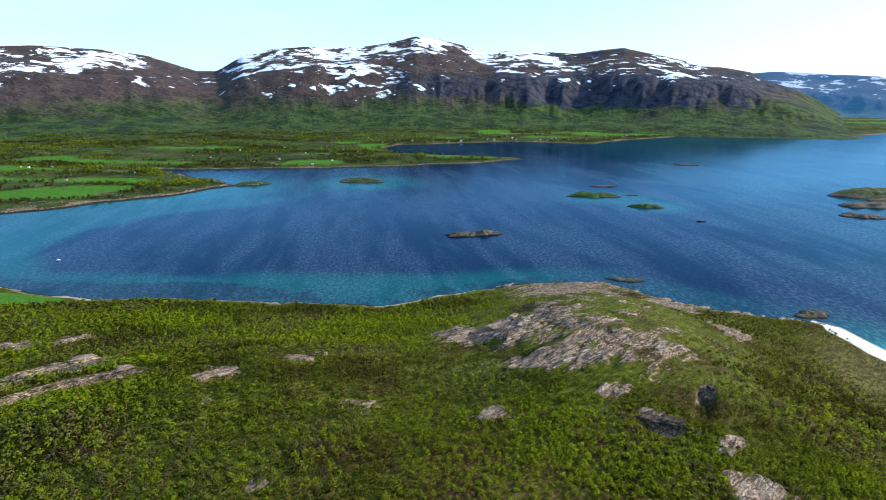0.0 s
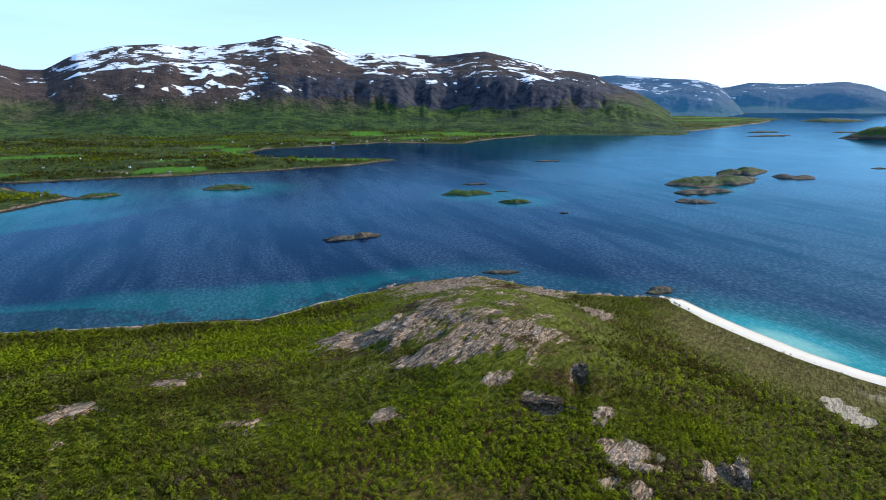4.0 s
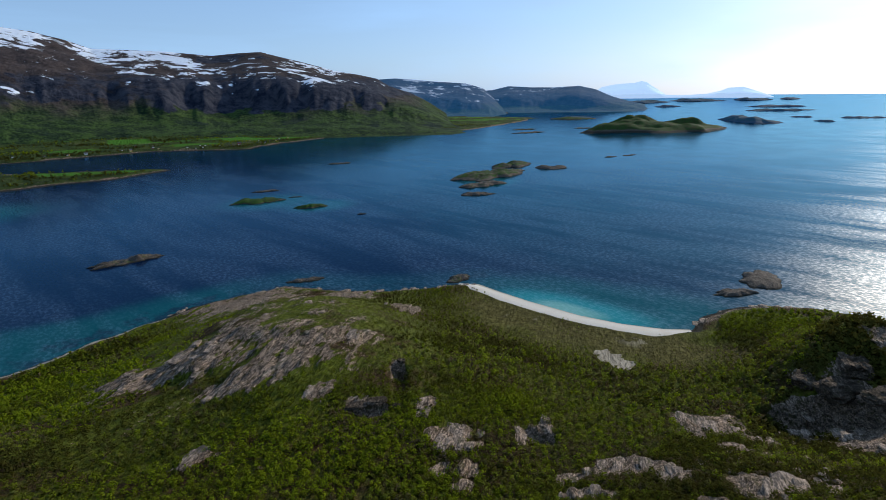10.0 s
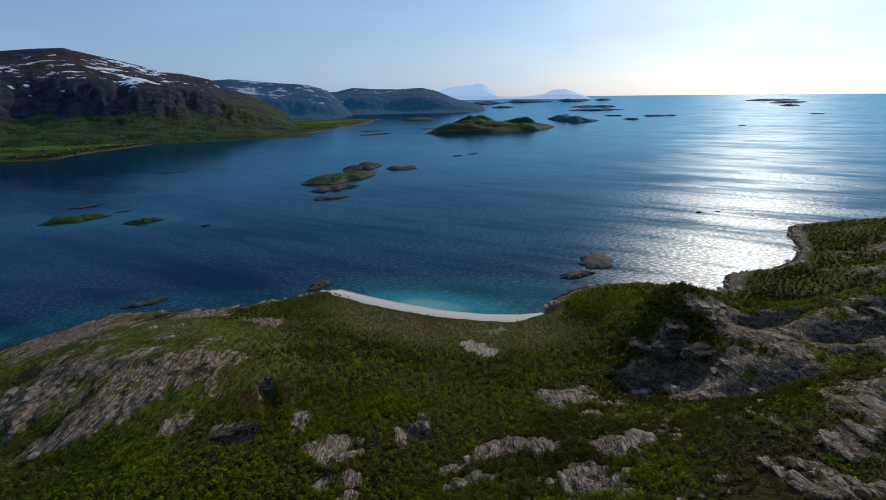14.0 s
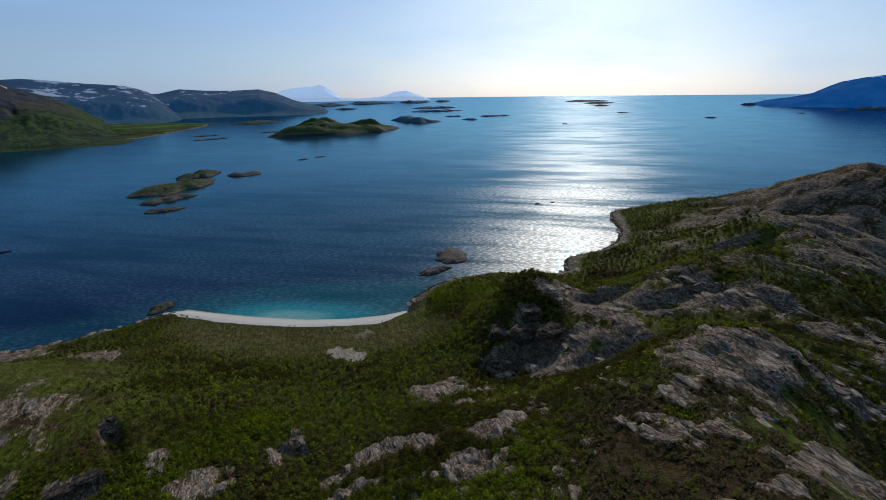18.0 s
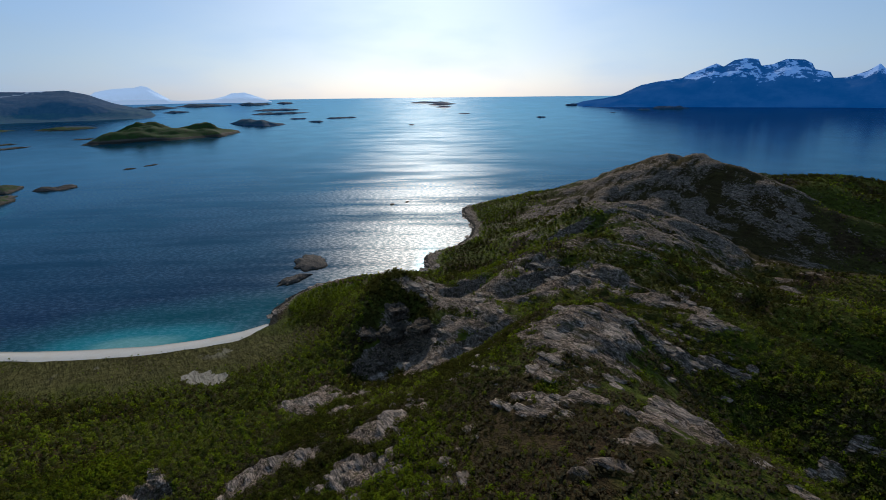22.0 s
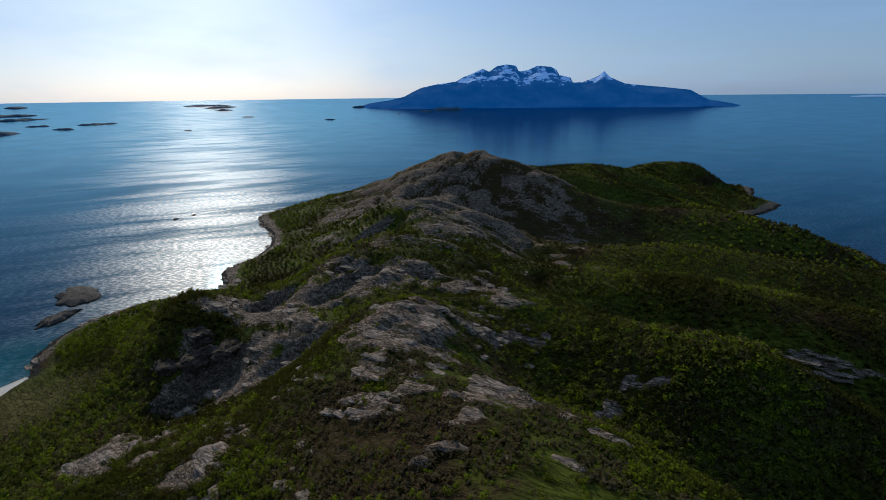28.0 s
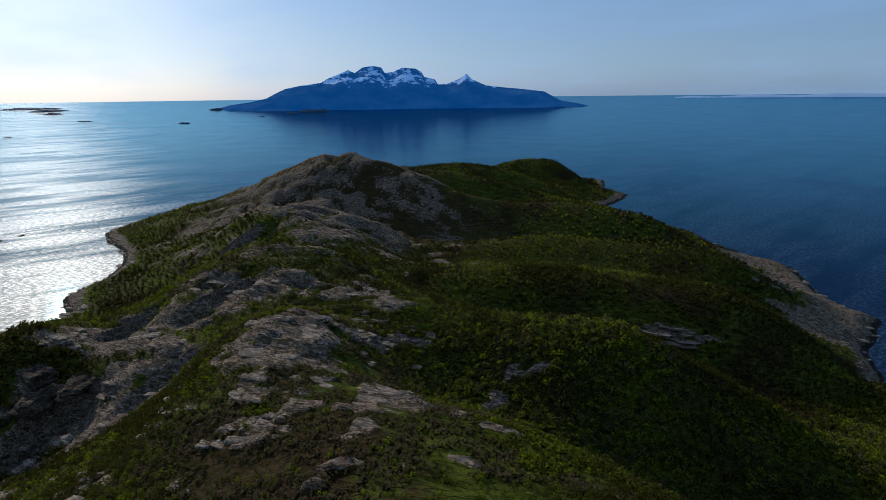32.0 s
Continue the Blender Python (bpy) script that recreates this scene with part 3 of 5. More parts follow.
def peninsula(x, y):
    """Height, share of rock, and distance to the shore."""
    bz = beach_zone(x, y)
    d = shore(COAST, x, y)
    d = d + 9 * (fbm(x / 22, y / 22, 4, 3) - 0.5) * (1 - sstep(0.05, 0.4, bz))
    h = 0.0
    for cx, cy, top, a, b, deg in HILLS:
        h = h + np.maximum(top * gauss(x, y, cx, cy, a, b, deg), 1e-3) ** 4
    h = h ** 0.25
    u, v = strike(x, y)
    rz = rock_zone(x, y)
    v2 = v + 16 * (fbm(u / 90, v / 90, 3, 8) - 0.5)
    north = sstep(-95, -125, v) * sstep(-45, -120, y)
    h = h + north * 8.5 * np.cos((v2 + 145) * 2 * math.pi / 95) * sstep(4, 25, h)
    head = gauss(x, y, 70, 230, 150, 100, 70)
    h = h + (13 - 9 * head - 2 * north) * (fbm(u / 110, v / 48, 3, 11) - 0.5) * sstep(5, 60, h) * (1 - 0.8 * bz)
    mound = np.sqrt(np.abs(2 * fbm(u / 58, v / 30, 3, 21, 0.42) - 1) + 0.004)
    block = np.sqrt(np.abs(2 * fbm(u / 19 + mound, v / 10, 2, 25, 0.4) - 1) + 0.004)
    rock = np.clip(rz * 0.46 + (0.4 + 0.6 * np.clip(rz * 2, 0, 1)) * ((mound - 0.42) * (0.6 - 0.35 * head) + (block - 0.45) * 0.8 + 0.6 * (fbm(x / 30, y / 30, 3, 5) - 0.5) + 0.7 * (fbm(u / 9, v / 4, 2, 29) - 0.5)) - 0.5 * gauss(x, y, 100, -72, 36, 20, 40), 0, 1) * (1 - bz)
    h = h + (9.0 - 6 * head) * (mound - 0.45) * np.clip(rz * 1.3, 0, 1) + (4.2 - 2.4 * head) * (block - 0.45) * rz
    h = h + 0.8 * (fbm(u / 7, v / 4, 2, 27) - 0.5) * rz
    h = h + 1.3 * (fbm(x / 9, y / 9, 3, 31) - 0.5)
    slab = plates(x, y)
    slab = slab + 0.85 * (fbm(u / 13, v2 / 2.8, 3, 331, 0.6) - 0.5) * (slab > 0.02) + 0.3 * (fbm(x / 9, y / 9, 3, 337) - 0.5) * (slab > 0.02)
    rock = np.maximum(rock * (1 - 0.35 * sstep(330, 250, np.hypot(x, y))), sstep(0.25, 0.75, slab))
    grain = np.abs(2 * fbm(u / 16, v2 / 2.6, 2, 311, 0.45) - 1)
    step = np.abs(2 * fbm(u / 24 + 3, v / 7, 3, 317, 0.5) - 1)
    h = h + sstep(0.36, 0.62, slab) * 0.9 + np.clip(rock * 1.6 - 0.5, 0, 1) * (1.5 * (grain - 0.35) + 1.3 * (np.sqrt(step + 0.003) - 0.5)) * sstep(700, 300, np.hypot(x, y))
    for cx, cy, deg, half, high in SCARPS:
        sx, sy = math.sin(radians(deg)), math.cos(radians(deg))
        w, l = (x - cx) * sx + (y - cy) * sy, (x - cx) * sy - (y - cy) * sx
        w = w + 3.0 * (fbm(l / 7 + cx, w / 7, 3, 37) - 0.5) + 0.012 * l * l
        cut = np.exp(-(l / half) ** 4) * sstep(1.3, -1.3, w) * np.exp(np.minimum(w, 0) / (1.6 * high))
        h = h - high * cut
        rock = np.maximum(rock, np.exp(-(l / half) ** 4) * np.exp(-(w / 3.0) ** 2))
    rise = sstep(-5, 75, d) * (1 - bz) + bz * sstep(40, 260, d)
    z = h * rise + 3.0 * sstep(0, 9, d) * (1 - bz) + bz * (2.0 * sstep(0, 16, d) + 2.5 * sstep(15, 60, d))
    z = np.where(d < 0, np.maximum(0.10 * d, -25), z)
    rock = np.maximum(rock, (1 - sstep(0.1, 0.4, bz)) * sstep(14, 4, d + 10 * (fbm(x / 25, y / 25, 3, 33) - 0.5)))
    east = gauss(x, y, 150, -330, 90, 50, 130)
    rock = np.maximum(rock, east * sstep(60, 20, d) * 0.8)
    return z, rock, d


def land(x, y):
    r = np.hypot(x, y)
    z, rock, d = peninsula(x, y)
    far_side = r > 450
    z2, d2 = np.full(x.shape, -25.0), np.full(x.shape, -999.0)
    fx, fy = x[far_side], y[far_side]
    dd = shore(OPPOSITE, fx, fy) + 30 * (fbm(fx / 70, fy / 70, 4, 41) - 0.5)
    sz = sea_z(np.hypot(fx, fy))
    zz = sz + np.where(dd < 0, np.maximum(0.05 * dd, -25), 2.5 * sstep(0, 12, dd) + 0.036 * np.minimum(dd, 700) * (0.4 + 1.2 * fbm(fx / 160, fy / 60, 4, 51)))
    z2[far_side], d2[far_side] = zz, dd
    plain = d2 > -20
    z = np.where(plain & (z2 > z), z2, np.where(d < 0, np.maximum(z + sea_z(r), sea_z(r) - 25), z))
    lots = vnoise(x / 130, y / 55, 61)
    field = np.where(d2 > 25, sstep(0.66, 0.70, lots) * (d2 < 330), 0.0)
    field = np.maximum(field, gauss(x, y, -300, 295, 75, 28, 8) > 0.5)
    field = np.maximum(field, (d2 > 30) & (gauss(x, y, -120, 1330, 110, 55) > 0.4))
    field = np.maximum(field, (d2 > 20) & (gauss(x, y, -520, 690, 110, 45, 20) > 0.45))
    rock = np.where(plain, 0.4 * (fbm(x / 60, y / 25, 4, 71) > 0.66) + 0.8 * sstep(14, 3, d2), rock)
    sand = np.where(d2 > -5, 0.9 * sstep(16, 4, d2) * (vnoise(x / 90, y / 90, 81) > 0.62), 0.0)
    bz = beach_zone(x, y)
    sand = np.maximum(sand, bz * (0.50 * sstep(0.52, 0.70, fbm(x / 11, y / 11, 4, 91))))
    sand = np.maximum(sand, 0.72 * sstep(0.64, 0.76, 0.62 * gauss(x, y, 191, 140, 20, 10, 60) + 0.62 * fbm(x / 6, y / 6, 4, 341, 0.6)))
    sand = np.maximum(sand, 0.85 * sstep(12, 4, d) * (x < 30) * (y > 200) * sstep(0.38, 0.5, vnoise(x / 35, y / 35, 83)))
    sand = np.where(d < 0, 0, sand)
    heath = np.clip(0.95 * sstep(0.38, 0.54, fbm(x / 38, y / 38, 4, 101)) * gauss(x, y, 80, -5, 130, 85, 20) + 0.35 * bz, 0, 1)
    heath = np.maximum(heath, np.maximum(0.7 * gauss(x, y, 28, 92, 28, 18), np.clip(1.2 * gauss(x, y, 440, -130, 170, 90, 25), 0, 0.85)))
    return z, dict(plain=np.where(plain, 1.0, 0.0), rock=rock, field=field, sand=sand, heath=heath, dry=np.clip(grass_zone(x, y) * 1.5 - 0.2, 0, 1) * sstep(0.35, 0.6, fbm(x / 30, y / 30, 3, 211)))


RINGS = np.concatenate([[0.02, 12], 25 * 1.0075 ** np.arange(0, 446), 700 * 1.013 ** np.arange(1, 152)])
ground = part("ground", polar_mesh("ground", DENSE, RINGS, land, closed=True), GROUND)
tagged(ground, "green heath, birch scrub and bare grey rock sloping to the sea", "ground", kind="structure")


# ---- the sea ----
# the edge of the deep basin
DEEP = [(-295, 388), (-320, 417), (-334, 455), (-336, 500), (-318, 547), (-272, 579), (-220, 600), (-177, 655), (-144, 700), (-60, 900), (700, 1300), (1500, 900), (900, 0), (420, 250), (160, 400), (53, 384), (-81, 380), (-211, 383)]

def sea(x, y):
    r = np.hypot(x, y)
    d = shore(COAST, x, y)
    shelf = -shore(DEEP, x, y) + 26 * (fbm(x / 60, y / 60, 3, 201) - 0.5)
    s = 0.40 * sstep(-6, 34, shelf) * (d < 0) * sstep(420, 120, np.hypot((x + 200) * 0.6, y - 420)) * sstep(160, 40, x)
    s = np.maximum(s, 0.22 * sstep(-60, -15, d) * (y > 100))
    bay = gauss(x, y, 245, 205, 62, 72, 60)
    s = np.maximum(s, bay * (0.5 * sstep(-110, -30, d) + 0.6 * sstep(-38, 0, d)))
    d2 = shore(OPPOSITE, x, y)
    s = np.maximum(s, 0.55 * sstep(-170, -20, d2) * gauss(x, y, -330, 640, 260, 230))
    for cx, cy, a in ((195, 650, 60), (235, 592, 45), (-120, 780, 90), (500, 600, 60)):
        s = np.maximum(s, 0.5 * gauss(x, y, cx, cy, a, a * 0.8))
    s = np.maximum(s, 0.20 * sstep(60, 420, x) * (d < 0))
    weed = 0.5 * gauss(x, y, -190, 345, 120, 22) + 0.5 * gauss(x, y, 238, 288, 28, 16) + 0.55 * sstep(-42, -8, d) * (1 - np.clip(bay * 2, 0, 1)) * (y > 0)
    return sea_z(r), dict(shallow=s, weed=weed)


SEA_RINGS = np.concatenate([[0.02, 60], 100 * 1.012 ** np.arange(0, 328), [4990]])
SEA_RINGS = SEA_RINGS[SEA_RINGS < 4995]
water = part("water", polar_mesh("water", np.concatenate([np.radians(np.arange(-48, 166, 0.6)), np.radians(np.arange(166, 312, 3))]), SEA_RINGS, sea, closed=True), WATER)
tagged(water, "deep blue sea, turquoise over the sandy shallows", "sea", kind="structure")


# ---- mountains over the fjord ----
def crest(points):
    a, e = np.array(points).T

    def at(deg):
        return np.interp(deg, a, e)
    return at


def mountain(name, label, points, r0, r1, r2, material, step=0.14, snow=1.0, rough=1.0, foot=12.0, seed=0, tall=330.0):
    """A range round the eye: azimuth and angle of its crest, radius of foot, crest and back."""
    a0, a1 = points[0][0], points[-1][0]
    theta = np.radians(np.arange(a0, a1 + step / 2, step))
    rad = np.linspace(r0, r2, 150)
    top = crest(points)

    def heights(x, y):
        deg, r = np.degrees(np.arctan2(x, y)), np.hypot(x, y)
        deg2 = deg + 0.3 * (fbm(x / 200, y / 200, 3, seed + 9) - 0.5)
        s = (r - r0) / (r1 - r0)
        base = sea_z(r0)
        peak = EYE + r1 * np.tan(np.radians(top(deg2))) - base
        gully = fbm(deg * r1 / 57.3 / 170, s * 1.6, 5, seed + 1) - 0.5
        lump = fbm(x / 330, y / 330, 5, seed + 2) - 0.5
        up = np.clip(s + (0.06 + 0.08 * sstep(0, 12, deg)) * gully * np.sin(np.clip(s, 0, 1) * math.pi), 0, 1)
        wall = 0.07 * sstep(-8, 6, deg)
        prof = np.where(s < 1, (0.80 - wall) * up ** 1.15 + 0.20 * sstep(0.25, 0.55, up) + wall * sstep(0.34, 0.46, up + 0.25 * gully), np.maximum(1 - 0.25 * (s - 1), 0))
        prof = prof - 0.03 * sstep(0.70, 0.85, up) * sstep(1.0, 0.85, up)
        z = base - 6 + peak * prof + rough * 60 * lump * np.clip(1.15 - np.abs(s - 0.5) * 2, 0, 1) + foot * np.clip(s * 8, 0, 1)
        level = (z - base) / tall
        slope = np.abs(np.gradient(z, axis=1)) / (rad[1] - rad[0])
        cliff = sstep(0.22, 0.5, slope) * sstep(0.12, 0.3, level) * (0.15 + 1.1 * sstep(4, 14, deg)) * 1.2
        cliff = np.maximum(cliff, 0.62 * sstep(-14, -2, deg) * sstep(0.27, 0.38, level) * sstep(0.70, 0.55, level))
        return z, dict(level=level, cliff=cliff, snow=snow * np.clip((level - 0.30) * 1.15, -1, 0.5))
    ob = part(name, polar_mesh(name, theta, rad, heights), material)
    return tagged(ob, label, "mountain")


mountain("mountain", "dark fjell with brown slopes, woods at its foot and melting snow patches",
         [(-80, 3.0), (-60, 3.4), (-45, 3.6), (-38.3, 3.8), (-36.1, 4.0), (-33.4, 3.9), (-30.5, 3.8), (-28, 3.4), (-25.8, 2.7), (-24, 2.1), (-22.3, 2.1), (-19.9, 3.4), (-17.2, 4.1), (-13.7, 4.4), (-11.8, 4.3), (-8.5, 4.4),
          (-5.7, 4.8), (-3.1, 5.4), (-0.6, 5.1), (1.7, 4.5), (3.4, 3.9), (9, 3.8), (12.8, 3.5), (15.5, 3.75), (17.3, 3.85), (19.6, 3.3), (22.2, 2.7), (24.1, 2.2), (26.5, 1.8), (28.4, 1.4), (29.6, 0.7), (31.7, 0.0), (33.2, -0.8), (35.5, -2.2), (38, -4.6)], 1620, 2750, 3500, MOUNTAIN)
mountain("mountain", "distant fjell with a steep end and thin snow patches, hazed blue-grey in its colour",
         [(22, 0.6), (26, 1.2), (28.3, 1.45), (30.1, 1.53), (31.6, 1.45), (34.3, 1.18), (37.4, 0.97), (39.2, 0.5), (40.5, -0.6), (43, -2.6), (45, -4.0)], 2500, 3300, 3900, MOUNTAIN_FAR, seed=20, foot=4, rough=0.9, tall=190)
mountain("mountain", "long low fjell behind the sound, almost free of snow, with blue haze in its colour",
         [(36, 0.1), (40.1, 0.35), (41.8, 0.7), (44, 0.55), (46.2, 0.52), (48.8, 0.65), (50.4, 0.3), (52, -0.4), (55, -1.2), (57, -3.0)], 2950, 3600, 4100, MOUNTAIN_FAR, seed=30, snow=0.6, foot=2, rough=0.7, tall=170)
HIGH = [(96.2, -1.2), (97.3, -0.85), (99.2, -0.6), (100.8, -0.25), (102.6, 0.6), (104.2, 0.93), (106.2, 1.18), (106.8, 1.56), (108.9, 2.4), (109.5, 2.1), (110.3, 2.62), (111.2, 2.78), (112.2, 2.66), (112.5, 2.1), (113.4, 2.2),
        (114.3, 2.6), (115.7, 2.52), (116.3, 2.2), (116.6, 1.7), (117.7, 1.46), (118, 0.96), (118.9, 1.0), (120.2, 1.48), (120.9, 2.02), (121.5, 1.4), (122.9, 0.8), (124.9, 0.55), (127.1, 0.3), (128.8, 0.1), (130.5, -0.77), (133.2, -1.25)]
mountain("island", "steep island of sharp peaks with snow gullies, far out, in painted blue haze", HIGH, 3480, 3850, 4350, HAZE_BLUE, step=0.08, seed=50, rough=1.0, foot=3, snow=1.1, tall=235)
mountain("mountain", "snow-covered peaks on the horizon, made pale by painted haze", [(49.5, -0.5), (50.9, 0.5), (52.1, 0.72), (52.9, 0.79), (54.0, 0.85), (54.6, 1.01), (55.1, 0.9), (55.9, 0.38), (56.9, -0.28), (58, -0.34), (59.2, -0.3), (60.5, -0.22), (61.6, 0.05), (62.2, 0.29), (63.4, 0.36), (64, 0.15), (64.7, -0.1), (66, -0.6), (66.6, -0.8)], 4550, 4700, 4850, HAZE_PALE, step=0.1, seed=60, rough=0.3, foot=0, snow=2.0, tall=60)
mountain("mountain", "snow-streaked range on the horizon, faint in painted haze", [(138, -0.9), (140, -0.62), (142.5, -0.42), (145, -0.5), (148, -0.3), (151, -0.42), (154, -0.25), (158, -0.35), (162, -0.6), (165, -0.9)], 4550, 4700, 4850, HAZE_FAINT, step=0.12, seed=70, rough=0.2,
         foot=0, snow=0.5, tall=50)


# ---- islets ----
def islet(name, label, ends, width, height, green, seed, n=26, m=64):
    """A skerry between two ends, on the sea where it lies."""
    (ax, ay), (bx, by) = far(*ends[0]), far(*ends[1])
    cx, cy, half = (ax + bx) / 2, (ay + by) / 2, math.hypot(bx - ax, by - ay) / 2
    turn = math.atan2(by - ay, bx - ax)
    base = float(sea_z(math.hypot(cx, cy)))
    t, q = np.meshgrid(np.linspace(0, 2 * math.pi, m, endpoint=False), np.linspace(0.02, 1.12, n), indexing="ij")
    long = half / max(width / 2, 1)
    edge = 0.45 + 1.0 * fbm(np.cos(t) * 1.3 * long + seed, np.sin(t) * 1.3 + seed * 3, 5, seed, 0.6)
    u, v = half * q * np.cos(t) * edge, width / 2 * q * np.sin(t) * edge
    top = np.clip(1.25 * (1.0 - q ** 2.6), -0.3, 1)
    lump = fbm(u / 9 + seed, v / 5, 4, seed + 3)
    z = height * top * (0.15 + 1.7 * fbm(u / (width * 0.45), v / width * 2, 4, seed + 5)) + (lump - 0.5) * min(height, 6) * 0.5 * np.clip(q * 3, 0, 1) * (q < 1)
    if height > 10:
        z = z * (0.35 + 1.2 * fbm(u / 70 + seed, v / 40, 4, seed + 11))
    z = np.where(q > 1, -1.5, z)
    grass = green * sstep(0.99, 0.8, q) * np.ones_like(z)
    c, s = math.cos(turn), math.sin(turn)
    me = grid_mesh(name, u * c - v * s, u * s + v * c, lambda x, y: (z, dict(up=z / max(1.0, height * 0.25), green=grass)), True)
    bm = bmesh.new()
    bm.from_mesh(me)
    bm.verts.ensure_lookup_table()
    bm.faces.new([bm.verts[i * n] for i in range(m)][::-1]).smooth = True
    bmesh.ops.recalc_face_normals(bm, faces=bm.faces[:])
    bm.to_mesh(me)
    bm.free()
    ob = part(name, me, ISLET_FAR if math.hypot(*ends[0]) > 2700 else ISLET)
    ob.location = (cx, cy, base)
    return tagged(ob, label, "islet")


GRASSY, BARE, SLIVER = "low rocky islet with a grass-green top in the sea", "bare grey rock islet rising out of the sea", "dark sliver of rock awash in the sea"
# skerries: kind, two ends, width, height, share of grass
SKERRIES_FJORD = [(GRASSY, (-165, 797), (-90, 788), 26, 5, 0.35), (BARE, (-4, 470), (55, 480), 15, 4.5, 0.2), (GRASSY, (150, 669), (211, 656), 34, 4.5, 0.75), (GRASSY, (203, 595), (242, 586), 18, 3.5, 0.6),
    (SLIVER, (195, 731), (234, 726), 11, 1.5, 0.1), (SLIVER, (222, 664), (238, 660), 6, 1, 0), (SLIVER, (246, 521), (256, 517), 5, 1.2, 0), (SLIVER, (395, 948), (442, 938), 15, 2, 0.1),
    (GRASSY, (458, 632), (618, 664), 70, 8, 0.36), (GRASSY, (600, 706), (694, 720), 48, 7, 0.36), (GRASSY, (437, 588), (512, 584), 34, 5, 0.2), (BARE, (400, 543), (441, 526), 22, 3, 0.1),
    (BARE, (655, 668), (698, 626), 40, 5.5, 0.15), (SLIVER, (868, 692), (904, 686), 10, 1.5, 0)]
SKERRIES_BAY = [(SLIVER, (918, 685), (955, 680), 11, 1.5, 0), (SLIVER, (598, 146), (606, 143), 5, 1.5, 0), (SLIVER, (614, 131), (621, 128), 4, 1.2, 0), (BARE, (352, 151), (392, 170), 24, 3.2, 0.1),
    (BARE, (322, 164), (347, 152), 13, 2.5, 0), (BARE, (199, 284), (222, 290), 12, 2.2, 0.25), (GRASSY, (-312, 768), (-262, 782), 22, 5, 0.4), (GRASSY, (1340, 1210), (1940, 1010), 300, 29, 1.0),
    (GRASSY, (2440, 1310), (2285, 1000), 150, 14, 0.8), (SLIVER, (1180, 1293), (1306, 1278), 26, 3, 0.2), (GRASSY, (1970, 1860), (2265, 1868), 80, 8, 0.5), (BARE, (2854, 1195), (2895, 1108), 40, 5, 0.3),
    (BARE, (2550, 972), (2525, 892), 36, 5, 0.3), (GRASSY, (2877, 1000), (3015, 885), 60, 7, 0.4)]
SKERRIES_SOUND = [(SLIVER, (2918, -128), (2890, -176), 22, 5, 0), (SLIVER, (3500, -610), (3490, -640), 20, 5, 0), (GRASSY, (1700, 1980), (1990, 2010), 70, 6, 0.5), (BARE, (1280, 1420), (1390, 1400), 30, 3, 0.3),
    (SLIVER, (107, 352), (135, 345), 9, 1.5, 0), (GRASSY, (3500, 1750), (3900, 1500), 90, 9, 0.5), (BARE, (4400, 2100), (4900, 1900), 120, 9, 0.2), (BARE, (6200, 900), (6900, 700), 120, 9, 0),
    (BARE, (7600, 1400), (8200, 900), 120, 9, 0), (SLIVER, (5600, -520), (5500, -660), 60, 10, 0), (SLIVER, (5200, -800), (5050, -900), 60, 9, 0), (SLIVER, (3950, -880), (3920, -960), 30, 7, 0),
    (BARE, (4300, -1050), (4200, -1300), 70, 14, 0.1), (SLIVER, (3500, 330), (3490, 260), 20, 4, 0)]
SKERRIES_OUTER = [(SLIVER, (2250, 430), (2245, 400), 14, 2.5, 0), (SLIVER, (5200, 700), (5200, 560), 60, 9, 0), (GRASSY, (5000, 4000), (5900, 3830), 180, 12, 0.9), (GRASSY, (6500, 4200), (7150, 3830), 180, 12, 0.8),
    (GRASSY, (7555, 3880), (7680, 3440), 180, 14, 0.8), (BARE, (8100, 3560), (8650, 3500), 120, 12, 0.3), (BARE, (4020, 2700), (4280, 2645), 70, 9, 0.3), (GRASSY, (1940, 1850), (2130, 1755), 90, 8, 0.7),
    (SLIVER, (1500, 1330), (1560, 1300), 24, 3, 0.2)]
for i, (label, p, q, w, h, g) in enumerate(SKERRIES_FJORD + SKERRIES_BAY + SKERRIES_SOUND + SKERRIES_OUTER):
    tagged(islet("islet", label, (p, q), w, h * (0.85 if h > 10 else 0.72), g, 3 + i * 7), group="skerries in the fjord")


